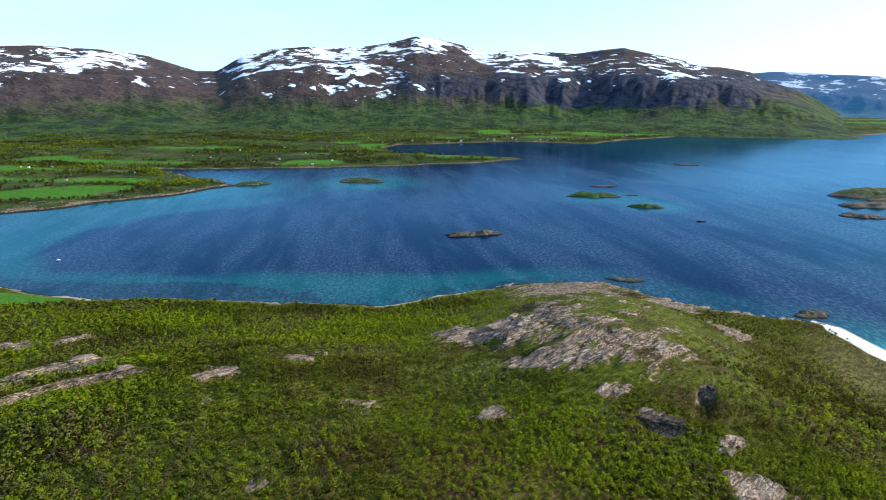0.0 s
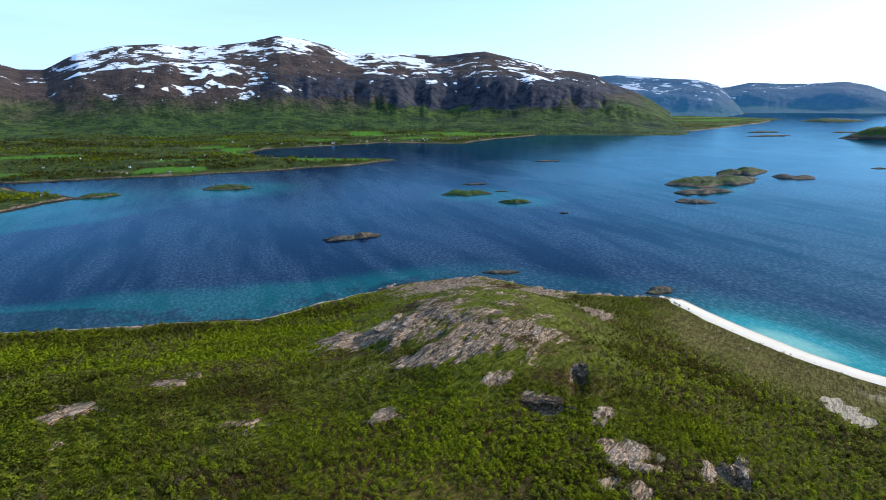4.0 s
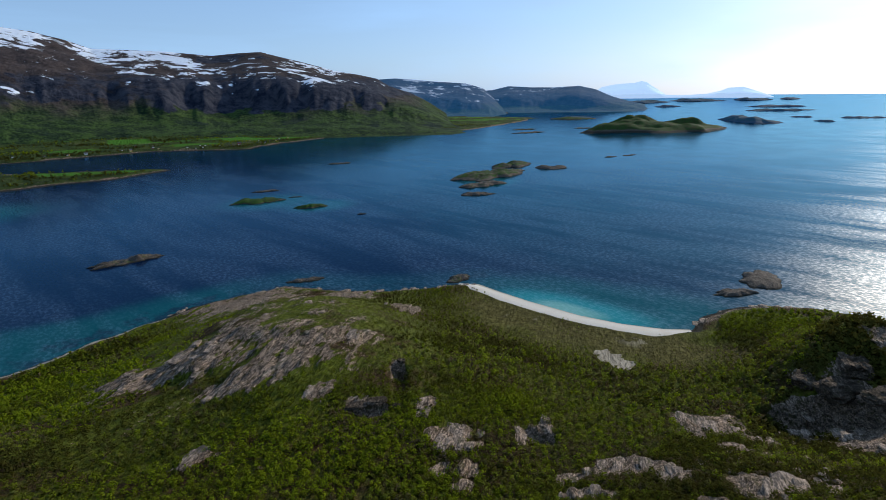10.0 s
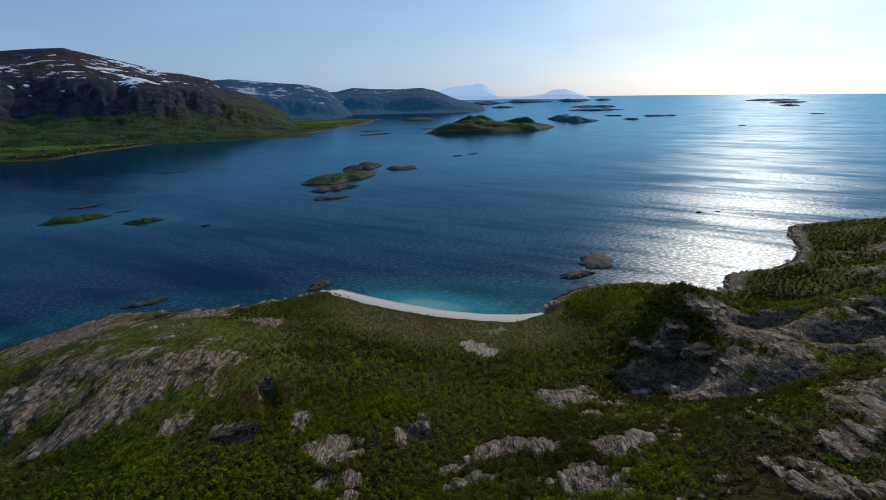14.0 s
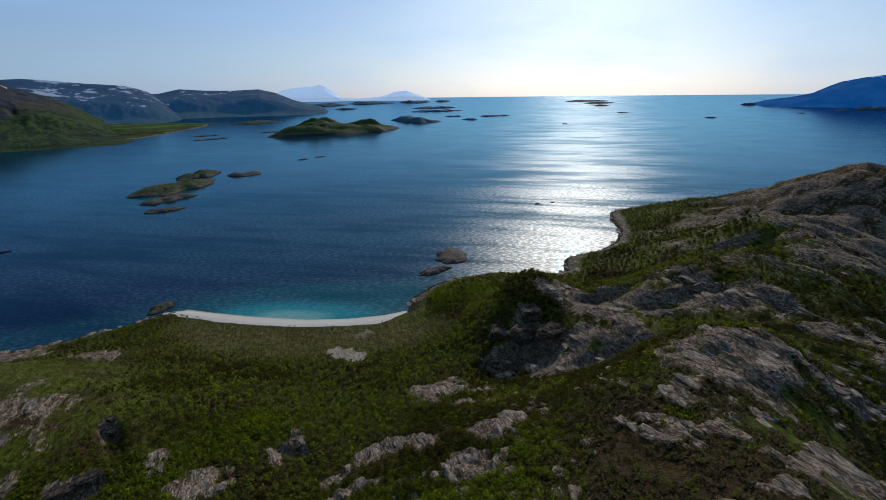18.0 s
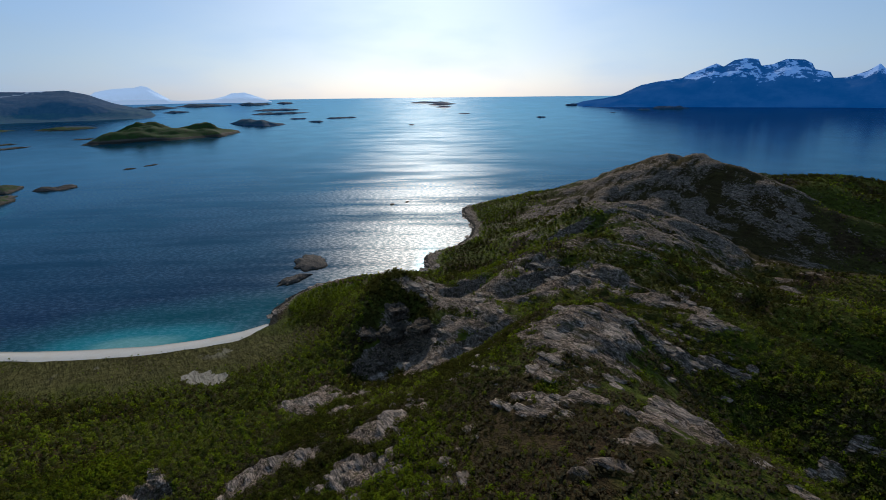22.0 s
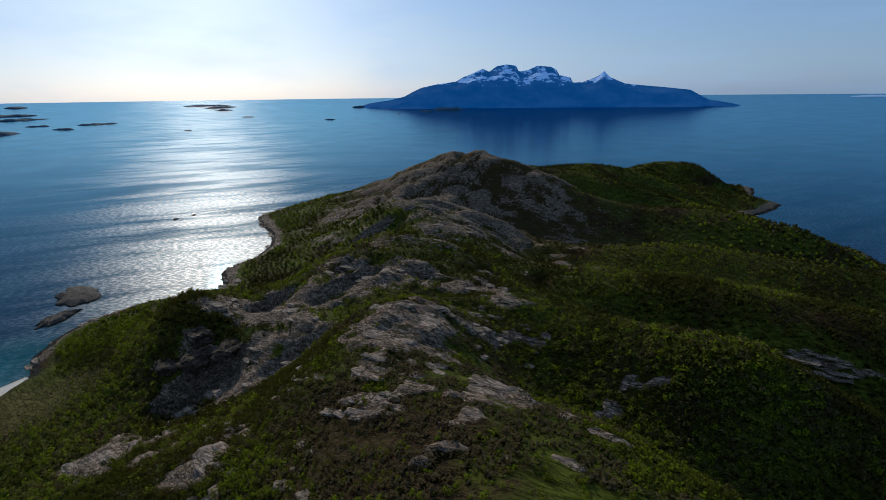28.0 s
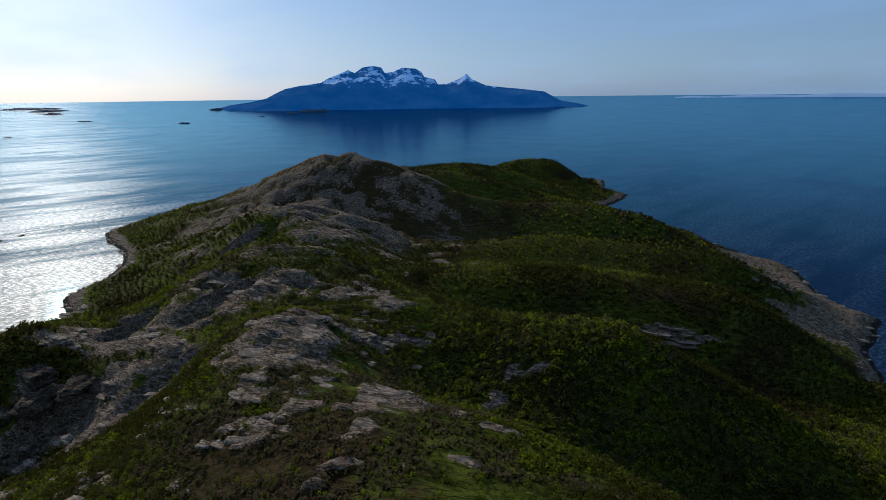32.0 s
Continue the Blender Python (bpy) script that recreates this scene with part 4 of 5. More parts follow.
# ---- the beach ----
def beach_sheet():
    """A crescent of pale sand, from just under the water to the first grass."""
    line = [(205, 279), (212, 268), (214.5, 250), (219, 225), (227, 192), (237, 170), (249, 153), (260, 143.5)]
    steps = [0.0]
    for (ax, ay), (bx, by) in zip(line, line[1:]):
        steps.append(steps[-1] + math.hypot(bx - ax, by - ay))
    s = np.linspace(0, steps[-1], 220)
    x, y = np.interp(s, steps, [p[0] for p in line]), np.interp(s, steps, [p[1] for p in line])
    k = np.ones(25) / 25
    x[12:-12], y[12:-12] = np.convolve(x, k, "valid"), np.convolve(y, k, "valid")
    tx, ty = np.gradient(x), np.gradient(y)
    n = np.hypot(tx, ty)
    nx, ny = -ty / n, tx / n
    side = -1 if nx[60] > 0 else 1
    q = np.linspace(-8, 1, 40)
    wide = 14 * np.minimum(1, np.sin(np.clip(np.linspace(0.03, 0.97, 220), 0, 1) * math.pi) * 2.2) + 3 * (fbm(s / 14, s * 0, 3, 5) - 0.5)
    off = np.where(q[None] < 0, q[None], q[None] * wide[:, None])
    bx, by = x[:, None] + side * nx[:, None] * off, y[:, None] + side * ny[:, None] * off

    def heights(px, py):
        z, attrs = land(px, py)
        return np.maximum(z, -0.8) + np.where(off < 0, 0.1, 0.28 * np.clip((wide[:, None] - off) / 3, -0.6, 1)), dict(wet=0.7 * sstep(2.0, -1.0, off))
    return grid_mesh("beach", bx, by, heights)


beach = part("beach", beach_sheet(), SAND)
tagged(beach, "crescent beach of pale sand beside turquoise water", "beach", kind="structure")


# ---- birch scrub ----
def crown(n, size, rx, rz, seed, lift=0.0):
    """Leaf clumps round a crown: n small leafy sprays, three corners each."""
    rs = np.random.RandomState(seed)
    way = rs.normal(size=(n, 3))
    way /= np.linalg.norm(way, axis=1)[:, None]
    q = rs.uniform(0.45, 1.0, n) ** 0.6
    shape = np.array([rx, rx, rz]) * (1 + 0.25 * rs.normal(size=(n, 1)) * 0.6)
    c = way * q[:, None] * shape
    c[:, 2] += lift + rz
    a = np.cross(way + 0.7 * rs.normal(size=(n, 3)), rs.normal(size=(n, 3)))
    a /= np.linalg.norm(a, axis=1)[:, None]
    b = np.cross(a, way + 0.5 * rs.normal(size=(n, 3)))
    b /= np.linalg.norm(b, axis=1)[:, None]
    s = (size * rs.uniform(0.6, 1.3, n))[:, None]
    verts = np.stack([c - a * s - b * s * 0.6, c + a * s - b * s * 0.7, c + b * s], 1)
    flip = np.einsum("ij,ij->i", np.cross(verts[:, 1] - verts[:, 0], verts[:, 2] - verts[:, 0]), way) < 0
    verts[flip] = verts[flip][:, ::-1]
    return verts.reshape(-1, 3)


def scatter(xmin, xmax, ymin, ymax, step, rmin, rmax, seed):
    rs = np.random.RandomState(seed)
    x, y = np.meshgrid(np.arange(xmin, xmax, step), np.arange(ymin, ymax, step))
    x, y = (x + rs.uniform(-0.5, 0.5, x.shape) * step * 0.95).ravel(), (y + rs.uniform(-0.5, 0.5, y.shape) * step * 0.95).ravel()
    r, az = np.hypot(x, y), np.degrees(np.arctan2(x, y))
    keep = (r > rmin) & (r < rmax) & (az > -50) & (az < 168)
    x, y = x[keep], y[keep]
    z, rock, d = peninsula(x, y)
    bz = grass_zone(x, y)
    thin = fbm(x / 30, y / 30, 3, 131)
    open_top = gauss(x, y, 74, -16, 66, 34, 10) + 1.25 * gauss(x, y, 460, -140, 150, 80, 28) + 1.05 * gauss(x, y, 85, 262, 85, 62, 70) + 0.85 * gauss(x, y, 64, 190, 58, 40, 40) + 0.7 * gauss(x, y, 28, 92, 22, 14)
    field = gauss(x, y, -300, 295, 80, 30, 8)
    want = 1.0 - 1.3 * np.clip(rock - 0.25, 0, 1) * 2 - 0.75 * open_top * (thin < 0.56) - 2 * np.clip(bz - 0.35, 0, 0.36) - 0.2 * (bz > 0.55) * (thin < 0.5) - 3 * (field > 0.45) - 2 * (gauss(x, y, 191, 140, 18, 10, 60) + 0.6 * (thin - 0.5) > 0.5) + 0.3 * (thin - 0.5)
    want = np.where(d < 12, 0, want)
    keep = rs.rand(len(x)) < want
    x, y, z, rock = x[keep], y[keep], z[keep], rock[keep]
    dwarf = np.clip(1 - 0.62 * open_top[keep] - 0.5 * np.clip(rock * 2, 0, 1) * 0.6 - 0.6 * np.clip(bz[keep] * 2 - 0.4, 0, 1), 0.3, 1)
    tall = 0.74 * dwarf * rs.uniform(0.6, 1.3, len(x)) * (0.7 + 0.6 * fbm(x / 40, y / 40, 2, 141))
    patch = fbm(x / 55, y / 35, 4, 151)
    tone = np.clip(0.40 + 1.2 * (patch - 0.5) + 0.07 * rs.normal(size=len(x)), 0, 0.62)
    bare = fbm(x / 45, y / 28, 4, 161) + 0.06 * rs.normal(size=len(x))
    # tone drops eastward and southward: olive scrub, plus backlit shade put into the colour
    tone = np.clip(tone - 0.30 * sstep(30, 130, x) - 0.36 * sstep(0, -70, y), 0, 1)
    tone = np.where(bare > 0.585 - 0.05 * np.maximum(sstep(-20, -90, y), sstep(60, 150, x)), 0.80 + 0.08 * rs.normal(size=len(x)), tone)
    return x, y, z, tall, tone


def soften(me, normals):
    me.polygons.foreach_set("use_smooth", np.ones(len(me.polygons), bool))
    me.normals_split_custom_set_from_vertices(normals.astype(np.float32))


def woods(name, label, spots, n, size, seed):
    """Many small birches joined into one: what nobody could count."""
    x, y, z, tall, tone = spots
    if len(x) == 0:
        return
    rs = np.random.RandomState(seed)
    kinds = np.stack([crown(n, size, 0.95, 1.55, seed + k, 0.4) for k in range(8)])
    pick, turn = rs.randint(0, 8, len(x)), rs.uniform(0, 6.3, len(x))
    v = kinds[pick]
    c, s = np.cos(turn)[:, None], np.sin(turn)[:, None]
    wide = (tall * rs.uniform(1.0, 1.5, len(x)))[:, None]
    px = (v[..., 0] * c - v[..., 1] * s) * wide + x[:, None]
    py = (v[..., 0] * s + v[..., 1] * c) * wide + y[:, None]
    pz = v[..., 2] * tall[:, None] + z[:, None] - 0.4
    verts = np.stack([px, py, pz], -1).reshape(-1, 3)
    faces = np.arange(len(verts)).reshape(-1, 3)
    me = raw_mesh(name, verts, faces, dict(tone=np.repeat(tone, n * 3)))
    out = np.stack([px - x[:, None], py - y[:, None], (pz - z[:, None] - 1.3 * tall[:, None]) + 1.9], -1).reshape(-1, 3)
    out += np.repeat(rs.normal(size=(len(out) // 3, 3)) * 0.16, 3, 0)
    soften(me, out / np.linalg.norm(out, axis=1)[:, None])
    tagged(part(name, me, LEAF), label, "birch scrub", kind="stuff")


near_spots = scatter(-122, 122, -122, 122, 1.3, 45, 118, 1)
x, y = near_spots[0], near_spots[1]
stand = np.hypot(x - 40, y - 85) < 27
order = np.flatnonzero(stand)[:280]
chosen = np.zeros(len(x), bool)
chosen[order] = True
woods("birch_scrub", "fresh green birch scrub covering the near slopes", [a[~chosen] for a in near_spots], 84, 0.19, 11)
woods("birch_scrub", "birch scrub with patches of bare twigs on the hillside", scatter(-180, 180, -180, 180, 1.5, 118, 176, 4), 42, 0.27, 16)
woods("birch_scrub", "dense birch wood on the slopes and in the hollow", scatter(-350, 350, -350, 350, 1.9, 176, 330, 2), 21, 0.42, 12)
woods("birch_scrub", "birch wood on the far side of the peninsula, with backlit shade in its leaf tone", scatter(-520, 700, -560, 360, 3.2, 330, 800, 3), 13, 0.8, 13)


def heather():
    """Low heather and dwarf birch on the open top."""
    rs = np.random.RandomState(31)
    n = 44000
    r, az = np.sqrt(rs.uniform(50 ** 2, 150 ** 2, n)), np.radians(rs.uniform(20, 165, n))
    x, y = np.sin(az) * r, np.cos(az) * r
    z, rock, d = peninsula(x, y)
    keep = (rock < 0.5) & (fbm(x / 7, y / 7, 3, 191) > 0.36)
    x, y, z = x[keep], y[keep], z[keep]
    return x, y, z + 0.15, rs.uniform(0.16, 0.42, len(x)), np.where(fbm(x / 18, y / 18, 3, 193) < 0.52, 0.95, rs.uniform(0, 0.4, len(x)))


woods("heather", "low brown heather and dwarf birch on the open hilltop", heather(), 10, 0.55, 15)


def birch(seed):
    """A small birch: crooked tapered stem with limbs, and a loose crown."""
    rs = random.Random(seed)
    root = tagged(new("birch"), "small birch with fresh green leaves on the hillside", "tree", "birches on the hillside")
    bm = bmesh.new()

    def limb(a, b, r0, r1):
        n = (b - a).normalized()
        e = n.orthogonal().normalized()
        f = n.cross(e)
        rings = []
        for p, r in ((a, r0), ((a + b) / 2 + e * r0 * rs.uniform(-1, 1), (r0 + r1) / 2), (b, r1)):
            rings.append([bm.verts.new(p + (e * math.cos(k * 1.2566) + f * math.sin(k * 1.2566)) * r) for k in range(5)])
        for p, q in zip(rings, rings[1:]):
            for k in range(5):
                bm.faces.new((p[k], p[(k + 1) % 5], q[(k + 1) % 5], q[k]))
    top = Vector((rs.uniform(-0.3, 0.3), rs.uniform(-0.3, 0.3), 2.6))
    limb(Vector((0, 0, -0.5)), top, 0.09, 0.03)
    for k in range(5):
        p = Vector((0, 0, -0.5)).lerp(top, 0.4 + 0.1 * k)
        limb(p, p + Vector((math.cos(k * 2.4) * 0.8, math.sin(k * 2.4) * 0.8, 0.7)), 0.035, 0.012)
    part("trunk", bm, BARK, root)
    v = crown(170, 0.18, 1.05, 1.5, seed, 0.3)
    me = raw_mesh("crown", v, np.arange(len(v)).reshape(-1, 3), dict(tone=np.full(len(v), rs.uniform(0.2, 0.55))))
    out = v - np.array([0, 0, 1.4]) + np.repeat(np.random.RandomState(seed).normal(size=(len(v) // 3, 3)) * 0.35, 3, 0)
    soften(me, out / np.linalg.norm(out, axis=1)[:, None])
    part("crown", me, LEAF, root)
    return root


kinds = [birch(200 + k) for k in range(6)]
for k, i in enumerate(order):
    s = float(near_spots[3][i])
    m = pose(float(x[i]), float(y[i]), float(near_spots[2][i]), 0, 0, 57 * k) @ Matrix.Diagonal((s, s, s, 1))
    if k < 6:
        kinds[k].matrix_basis = m
    else:
        b = copy_thing(kinds[k % 6], m)


# ---- rocks ----
def boulder(seed, flat=0.6, square=0.5, fine=4):
    """A weathered block: rounded edges, split faces, ledges along the strike."""
    bm = bmesh.new()
    bmesh.ops.create_icosphere(bm, subdivisions=fine, radius=1)
    for v in bm.verts:
        p = v.co.copy()
        k = max(abs(p.x), abs(p.y), abs(p.z))
        p = p.lerp(p / k * 0.85, square)
        n = noise.fractal(p * 1.3 + Vector((seed * 3.1, 0, 0)), 0.8, 2.1, 6)
        ledge = math.floor(p.z * 3.5 + n) / 3.5 - p.z
        p *= 1 + 0.28 * n
        p.z = (p.z + 0.35 * ledge) * flat
        v.co = p
    me = bpy.data.meshes.new("rock_outcrop")
    bm.to_mesh(me)
    bm.free()
    me.materials.append(ROCK)
    return me


STONES = [boulder(k, 0.45 + 0.1 * (k % 4), 0.3 + 0.12 * (k % 5)) for k in range(10)]
# copies in the darker rock, which has shade in its colour
CRAGS = [me.copy() for me in STONES]
for me in CRAGS:
    me.materials[0] = SHADED_CRAG_ROCK


def stone(k, px, py, size, lift=0.1, stretch=1.0, turn=0.0, tall=1.0, label="weathered grey rock outcrop among heather and birch", group="rock outcrops", meshes=None):
    z = float(peninsula(np.array([px]), np.array([py]))[0][0])
    ob = new("rock_outcrop", (meshes or STONES)[k % 10])
    ob.matrix_basis = pose(px, py, z + size * lift, 0, 0, turn) @ Matrix.Diagonal((size * stretch, size, size * tall, 1))
    return tagged(ob, label, "rock", group)


# ---- far shore: woods, farms ----
def far_woods():
    rs = np.random.RandomState(77)
    n = 90000
    az, r = np.radians(rs.uniform(-55, 52, n)), rs.uniform(560, 2100, n)
    x, y = np.sin(az) * r, np.cos(az) * r
    z, attrs = land(x, y)
    d2 = shore(OPPOSITE, x, y)
    keep = (d2 > 12) & (attrs["field"] < 0.5) & (attrs["rock"] < 0.4) & (fbm(x / 140, y / 50, 4, 171) + 0.1 * rs.normal(size=n) > 0.47)
    x, y, z = x[keep][:24000], y[keep][:24000], z[keep][:24000]
    tall = rs.uniform(0.7, 1.5, len(x))
    tone = np.clip(0.14 + 1.3 * (fbm(x / 160, y / 60, 3, 181) - 0.5) + 0.1 * rs.normal(size=len(x)), 0, 0.6)
    return x, y, z, tall, tone


woods("woods", "patches of birch wood and hedgerows on the far shore", far_woods(), 13, 0.75, 14)


def house(wall, roof, length, width, height, label, cat="house"):
    root = tagged(new("house"), label, cat, "farmhouses on the far shore")
    bm = bmesh.new()
    a, b, h, e = length / 2, width / 2, height, height + width * 0.42
    low = [bm.verts.new(p) for p in ((-a, -b, -1), (a, -b, -1), (a, b, -1), (-a, b, -1))]
    up = [bm.verts.new(p) for p in ((-a, -b, h), (a, -b, h), (a, b, h), (-a, b, h))]
    g1, g2 = bm.verts.new((-a, 0, e)), bm.verts.new((a, 0, e))
    for i in range(4):
        j = (i + 1) % 4
        if i == 1:
            bm.faces.new((low[1], low[2], up[2], g2, up[1]))
        elif i == 3:
            bm.faces.new((low[3], low[0], up[0], g1, up[3]))
        else:
            bm.faces.new((low[i], low[j], up[j], up[i]))
    part("wall", bm, wall, root)
    bm = bmesh.new()
    for s in (-1, 1):
        q = [Vector((-a - 0.5, s * (b + 0.6), h - 0.4)), Vector((a + 0.5, s * (b + 0.6), h - 0.4)), Vector((a + 0.5, 0, e + 0.15)), Vector((-a - 0.5, 0, e + 0.15))]
        v = [bm.verts.new(p) for p in q] + [bm.verts.new(p + Vector((0, 0, 0.35))) for p in q]
        for f in ((0, 1, 2, 3), (4, 5, 6, 7), (0, 1, 5, 4), (1, 2, 6, 5), (2, 3, 7, 6), (3, 0, 4, 7)):
            bm.faces.new([v[i] for i in f])
    bmesh.ops.recalc_face_normals(bm, faces=bm.faces[:])
    part("roof", bm, roof, root)
    bm = bmesh.new()
    bmesh.ops.create_cube(bm, size=1, matrix=Matrix.Translation((a * 0.3, 0, e + 0.4)) @ Matrix.Diagonal((0.9, 0.9, 1.8, 1)))
    part("chimney", bm, BRICK, root)
    for i in range(3):
        for s in (-1, 1):
            bm = bmesh.new()
            bmesh.ops.create_cube(bm, size=1, matrix=Matrix.Translation(((i - 1) * length * 0.28, s * (b + 0.03), h * 0.55)) @ Matrix.Diagonal((1.2, 0.1, 1.3, 1)))
            part("window", bm, PANE, root)
    return root


WHITE, RED, OCHRE = make_plain("white_paint", (0.72, 0.72, 0.70), (0.82, 0.82, 0.80)), make_plain("red_paint", (0.28, 0.05, 0.035), (0.36, 0.07, 0.05)), make_plain("ochre_paint", (0.55, 0.38, 0.12), (0.65, 0.46, 0.17))
SLATE, BRICK, PANE = make_plain("roof_slate", (0.07, 0.07, 0.075), (0.13, 0.13, 0.135)), make_plain("chimney_brick", (0.25, 0.11, 0.07), (0.32, 0.15, 0.10)), make_plain("window_pane", (0.03, 0.04, 0.05), (0.05, 0.06, 0.07), rough=0.1)
homes = [house(WHITE, SLATE, 12, 8, 5.5, "white wooden farmhouse with a dark slate roof"), house(RED, SLATE, 15, 9, 5.0, "red wooden barn with a dark roof"),
         house(OCHRE, SLATE, 11, 8, 5.0, "ochre wooden house with a dark roof"), house(WHITE, SLATE, 9, 7, 3.6, "small white wooden cabin with a dark roof")]
rs = random.Random(5)
SITES = []
for cx, cy, sx, sy, n in ((250, 1440, 170, 35, 26), (470, 1500, 60, 20, 10), (-60, 1420, 130, 40, 16), (-330, 1150, 120, 60, 10), (-470, 780, 60, 40, 3), (-640, 900, 90, 60, 5), (-260, 1010, 60, 25, 5), (800, 1560, 120, 20, 4)):
    SITES += [(cx + rs.gauss(0, sx), cy + rs.gauss(0, sy)) for _ in range(n)]
hx, hy = np.array([p[0] for p in SITES]), np.array([p[1] for p in SITES])
hz, hd = land(hx, hy)[0], shore(OPPOSITE, hx, hy)
first = set()
for i in range(len(SITES)):
    if hd[i] < 18:
        continue
    k = rs.choice((0, 0, 0, 1, 2, 3, 3))
    m = pose(float(hx[i]), float(hy[i]), float(hz[i]) + 0.3, 0, 0, rs.uniform(-40, 40)) @ Matrix.Diagonal((0.55, 0.55, 0.55, 1))
    if k in first:
        copy_thing(homes[k], m)
    else:
        homes[k].matrix_basis = m
        first.add(k)
for k in range(4):
    if k not in first:
        homes[k].matrix_basis = pose(200 + 30 * k, 1470, float(land(np.array([200.0 + 30 * k]), np.array([1470.0]))[0][0]) + 0.3)

# slabs and ledges that stand out of the scrub: x, y, half length, height
LEDGES_WEST = [(-46.8, 153, 4.3, 2.2), (-66.6, 134.9, 5.3, 2.8), (-143, 158.3, 9.8, 5.0), (-147.2, 181, 12, 4.5), (-192, 214.3, 9.7, 6.0), (-171.9, 221.3, 9.5, 5.5), (-63.1, 188.4, 3.0, 3.0), (-44.6, 161.9, 2.5, 1.8),
               (74.2, 122.5, 4.9, 2.0), (73.9, 109.5, 6.9, 4.0), (11.5, 128.1, 4.1, 0.8), (-23.5, 124.7, 4.8, 0.8), (-61.7, 116.9, 1.6, 1.3), (-39.5, 90.6, 2.7, 3.0)]
rs = random.Random(4)
for spots in (LEDGES_WEST, [(113, 109, 4.4, 5.5), (133.2, -171.4, 15, 1.8)]):
    for px, py, half, high in spots:
        pieces = 1 if half < 3 else 3 if half < 8 else 6
        for k in range(pieces):
            off = (k - (pieces - 1) / 2) * half * 1.5 / pieces
            size = (half * (0.95 if pieces == 1 else 0.55 if pieces == 3 else 0.28)) * rs.uniform(0.8, 1.2)
            turn = math.degrees(STRIKE) + rs.uniform(-14, 14)
            qx, qy = px + off * math.cos(STRIKE) + rs.uniform(-0.5, 0.5) * half * 0.5, py + off * math.sin(STRIKE) + rs.uniform(-0.5, 0.5) * half * 0.5
            stone(rs.randrange(10), qx, qy, size * 0.72, -0.16, 1.6, turn, min(1.2, high * 0.6 / size), "pale weathered rock ledge breaking through birch scrub", "rock ledges")

# broken slabs that stand proud on the larger plates
rs = random.Random(8)
for cx, cy, a, b, deg in PLATES:
    if math.hypot(cx, cy) > 260 or a < 2.5:
        continue
    c, s = math.cos(radians(deg)), math.sin(radians(deg))
    for k in range(2 if a > 6 else 1):
        p, q = rs.uniform(-0.6, 0.6) * a, rs.uniform(-0.5, 0.5) * b
        size = min(0.30 * math.sqrt(a * b), 2.2) * rs.uniform(0.7, 1.2)
        stone(rs.randrange(10), cx + p * c - q * s, cy + p * s + q * c, size, -0.12, rs.uniform(1.5, 2.4), math.degrees(STRIKE) + rs.uniform(-18, 18), rs.uniform(0.25, 0.45),
              "flat weathered slab of pale gneiss on bare rock", "slabs on the rock plates")

# the rounded crag over the cave beside the bay
CAVE = "rounded dark crag overhanging a shadowed cave"
for k, px, py, size, lift, stretch, turn, tall in ((2, 201, 57, 5.6, 0.05, 1.5, -20, 0.8), (5, 201, 44, 5.0, 0.05, 1.6, -30, 0.7), (9, 205, 68, 5.0, 0.0, 1.3, 10, 0.8), (3, 213, 58, 5.0, 0.1, 1.5, 30, 0.8)):
    stone(k, px, py, size, lift, stretch, turn, tall, CAVE, "crag over the cave", CRAGS)

# the split crag with its dark hollow on the headland's edge
CRAG = "dark undercut crag with a shadowed hollow beneath its edge"
# the last block's dark colour stands in for the shade of a cleft
for k, px, py, size, lift, stretch, turn, tall in ((1, 55.5, 131.2, 2.2, 0.45, 1.7, 160, 0.45), (6, 61.5, 129.0, 2.0, 0.45, 1.8, 155, 0.45), (8, 67, 127.5, 1.3, 0.15, 1.5, 150, 0.8), (7, 82, 148.5, 1.2, 0.2, 1.3, 140, 0.9)):
    stone(k, px, py, size, lift, stretch, turn, tall, CRAG, "undercut crag", CRAGS)

# a small boat at anchor in the bay
boat = tagged(new("boat"), "small white boat at anchor in the bay", "boat")
boat.location = (-312, 405, 0)
boat.scale = (0.6, 0.6, 0.6)
bm = bmesh.new()
rings = []
for px, w, k in ((-3, 1.0, 0.0), (-1, 1.2, 0.0), (1.2, 1.1, 0.05), (2.6, 0.6, 0.25), (3.5, 0.05, 0.5)):
    rings.append([bm.verts.new(p) for p in ((px, -w, 0.9 + k), (px, -w * 0.75, 0.1), (px, 0, -0.3 + k), (px, w * 0.75, 0.1), (px, w, 0.9 + k))])
for p, q in zip(rings, rings[1:]):
    for i in range(4):
        bm.faces.new((p[i], p[i + 1], q[i + 1], q[i]))
    bm.faces.new((p[4], p[0], q[0], q[4]))
bm.faces.new(rings[0])
part("hull", bm, WHITE, boat)
bm = bmesh.new()
bmesh.ops.create_cube(bm, size=1, matrix=Matrix.Translation((-0.3, 0, 1.4)) @ Matrix.Diagonal((2.2, 1.5, 1.2, 1)))
bmesh.ops.bevel(bm, geom=bm.edges[:], offset=0.12, segments=2, affect="EDGES")
part("cabin", bm, WHITE, boat)

# a rain pool on the summit's shoulder
pz = float(peninsula(np.array([534.0]), np.array([-282.0]))[0][0])
bm = bmesh.new()
ring = [bm.verts.new((math.cos(k * 0.2618) * 7 * (1 + 0.2 * math.sin(3 * k * 0.2618)), math.sin(k * 0.2618) * 4.5, 0)) for k in range(24)]
bm.faces.new(ring)
pool = part("pond", bm, make_plain("pool_water", (0.05, 0.08, 0.11), (0.07, 0.10, 0.13), rough=0.08))
pool.location = (534, -282, pz + 1.0)
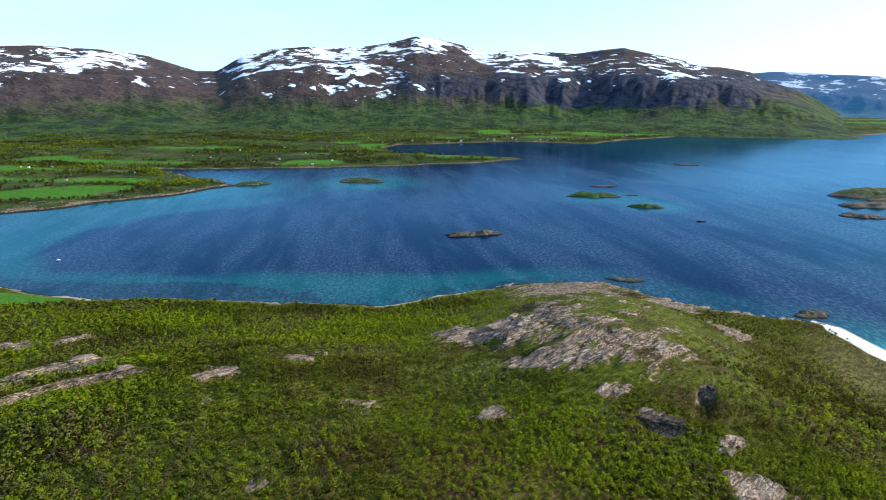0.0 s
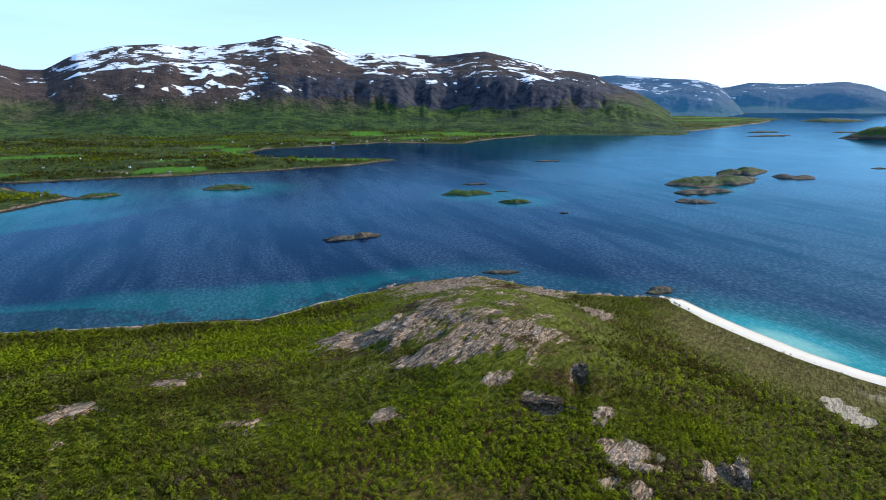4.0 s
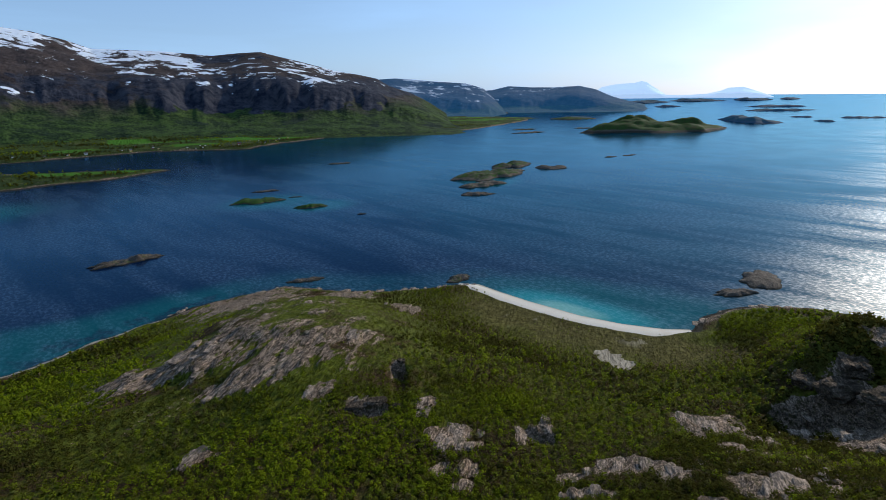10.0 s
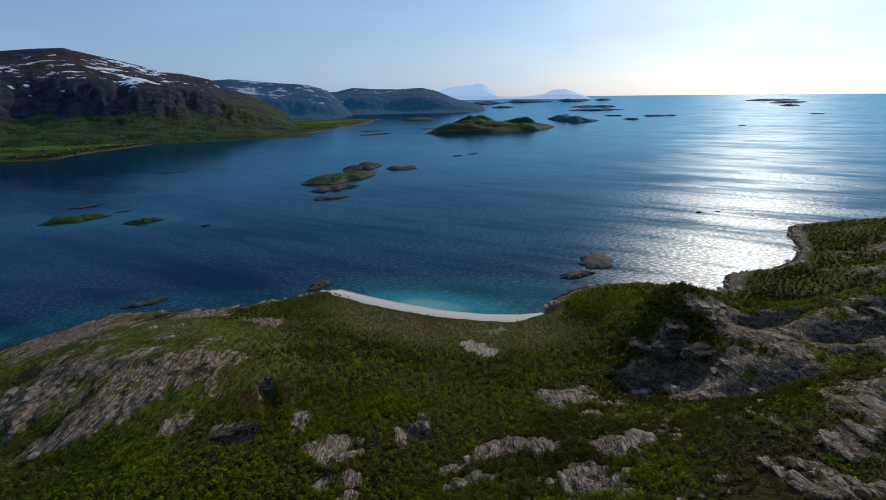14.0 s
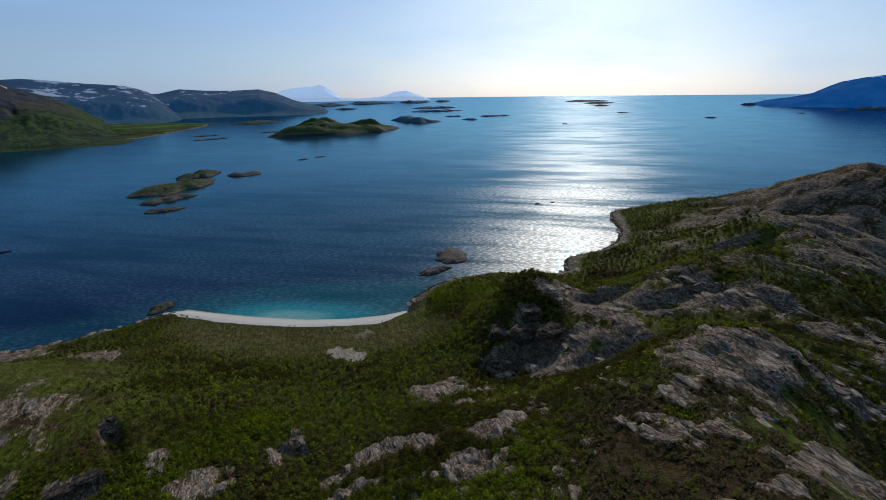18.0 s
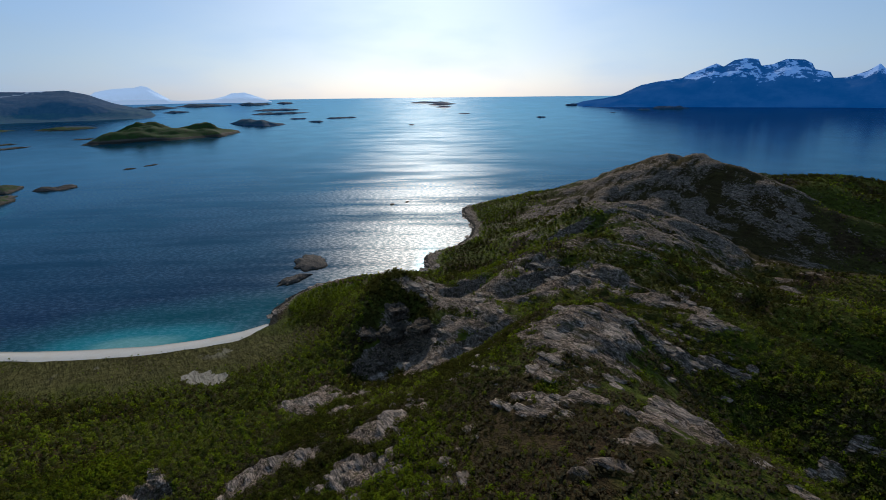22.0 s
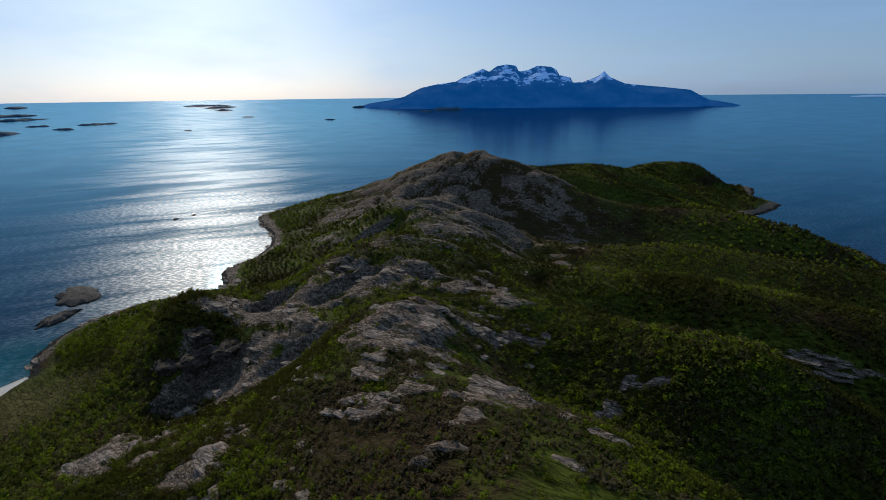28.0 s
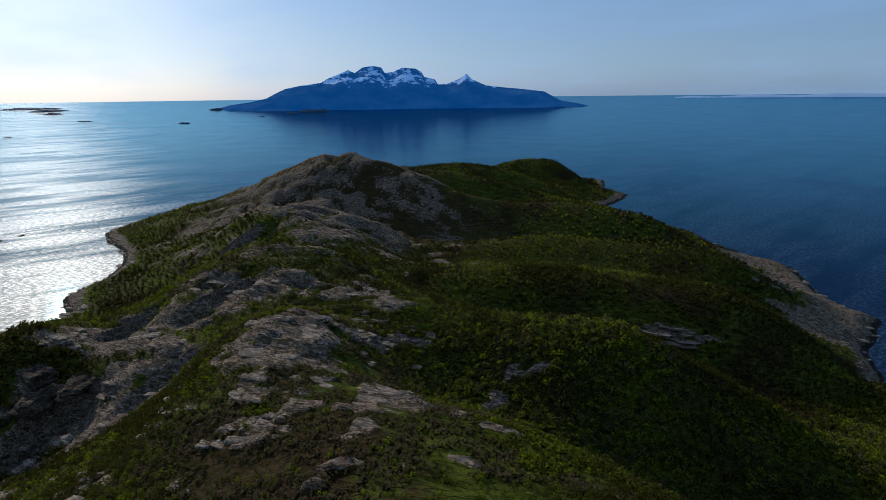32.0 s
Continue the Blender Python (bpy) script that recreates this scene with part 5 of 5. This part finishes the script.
tagged(pool, "small pale rain pool among the rocks", "pond", kind="structure")


def rubble(name, label, px, py, size, stretch, turn, tall, lift, seed):
    """Rocks that nobody could count, joined: each one of a few weathered blocks."""
    rs = np.random.RandomState(seed)
    pz = peninsula(px, py)[0]
    verts, faces, base = [], [], 0
    for k in range(len(px)):
        v, f = PEBBLES[rs.randint(0, len(PEBBLES))]
        c, s = math.cos(turn[k]), math.sin(turn[k])
        a, b, h = v[:, 0] * size[k] * stretch[k], v[:, 1] * size[k], v[:, 2] * size[k] * tall[k]
        verts.append(np.stack([a * c - b * s + px[k], a * s + b * c + py[k], h + pz[k] + lift * size[k]], -1))
        faces.append(f + base)
        base += len(v)
    return tagged(part(name, raw_mesh(name, np.concatenate(verts), np.concatenate(faces), None, True), ROCK), label, "rocks", kind="stuff")


PEBBLES = []
for me in [boulder(k + 20, 0.45 + 0.1 * (k % 4), 0.3 + 0.12 * (k % 5), 3) for k in range(6)]:
    co, fa = np.empty(len(me.vertices) * 3), np.empty(len(me.loops), int)
    me.vertices.foreach_get("co", co)
    me.loops.foreach_get("vertex_index", fa)
    PEBBLES.append((co.reshape(-1, 3), fa.reshape(-1, 3)))

# rocks scattered where the bare ground shows through
rs = np.random.RandomState(9)
px, py = rs.uniform(-170, 330, 6000), rs.uniform(-190, 300, 6000)
z, rock, d = peninsula(px, py)
r = np.hypot(px, py)
keep = np.flatnonzero((r > 60) & (r < 330) & (rock > 0.40) & (d > 8))[:170]
n = len(keep)
rubble("rocks", "weathered grey rocks scattered over the bare hilltops", px[keep], py[keep], rs.uniform(0.5, 1.9, n), rs.uniform(1.2, 2.2, n), STRIKE + rs.uniform(-0.4, 0.4, n), rs.uniform(0.5, 0.9, n), -0.12, 1)

rs = np.random.RandomState(19)
px, py = rs.uniform(40, 175, 4000), rs.uniform(-75, 60, 4000)
z, rock, d = peninsula(px, py)
keep = np.flatnonzero((np.hypot(px, py) > 55) & (fbm(px / 16, py / 16, 3, 221) > 0.52) & (py > -20 - 0.25 * px))[:260]
n = len(keep)
rubble("rocks", "flat pale rock plates showing through heather on the hilltop", px[keep], py[keep], rs.uniform(0.35, 1.5, n), rs.uniform(1.2, 2.4, n), STRIKE + rs.uniform(-0.4, 0.4, n), rs.uniform(0.25, 0.5, n), -0.03, 3)

# blocks and ledges at the water's edge
rs = np.random.RandomState(12)
k = rs.randint(2, len(COAST) - 6, 3000)
ends = np.array(COAST, float)
t = rs.rand(3000)[:, None]
p = ends[k] * (1 - t) + ends[k + 1] * t + rs.normal(0, 4, (3000, 2))
px, py = p[:, 0], p[:, 1]
z, rock, d = peninsula(px, py)
keep = np.flatnonzero((px > 20) & (px < 640) & (beach_zone(px, py) < 0.35) & (np.hypot(px, py) < 620) & (d > -2) & (d < 10))[:190]
n = len(keep)
rubble("rocks", "sea-worn rock slabs along the water's edge", px[keep], py[keep], rs.uniform(0.5, 2.2, n), rs.uniform(1.3, 2.6, n), STRIKE + rs.uniform(-0.5, 0.5, n), rs.uniform(0.4, 0.75, n), -0.1, 2)
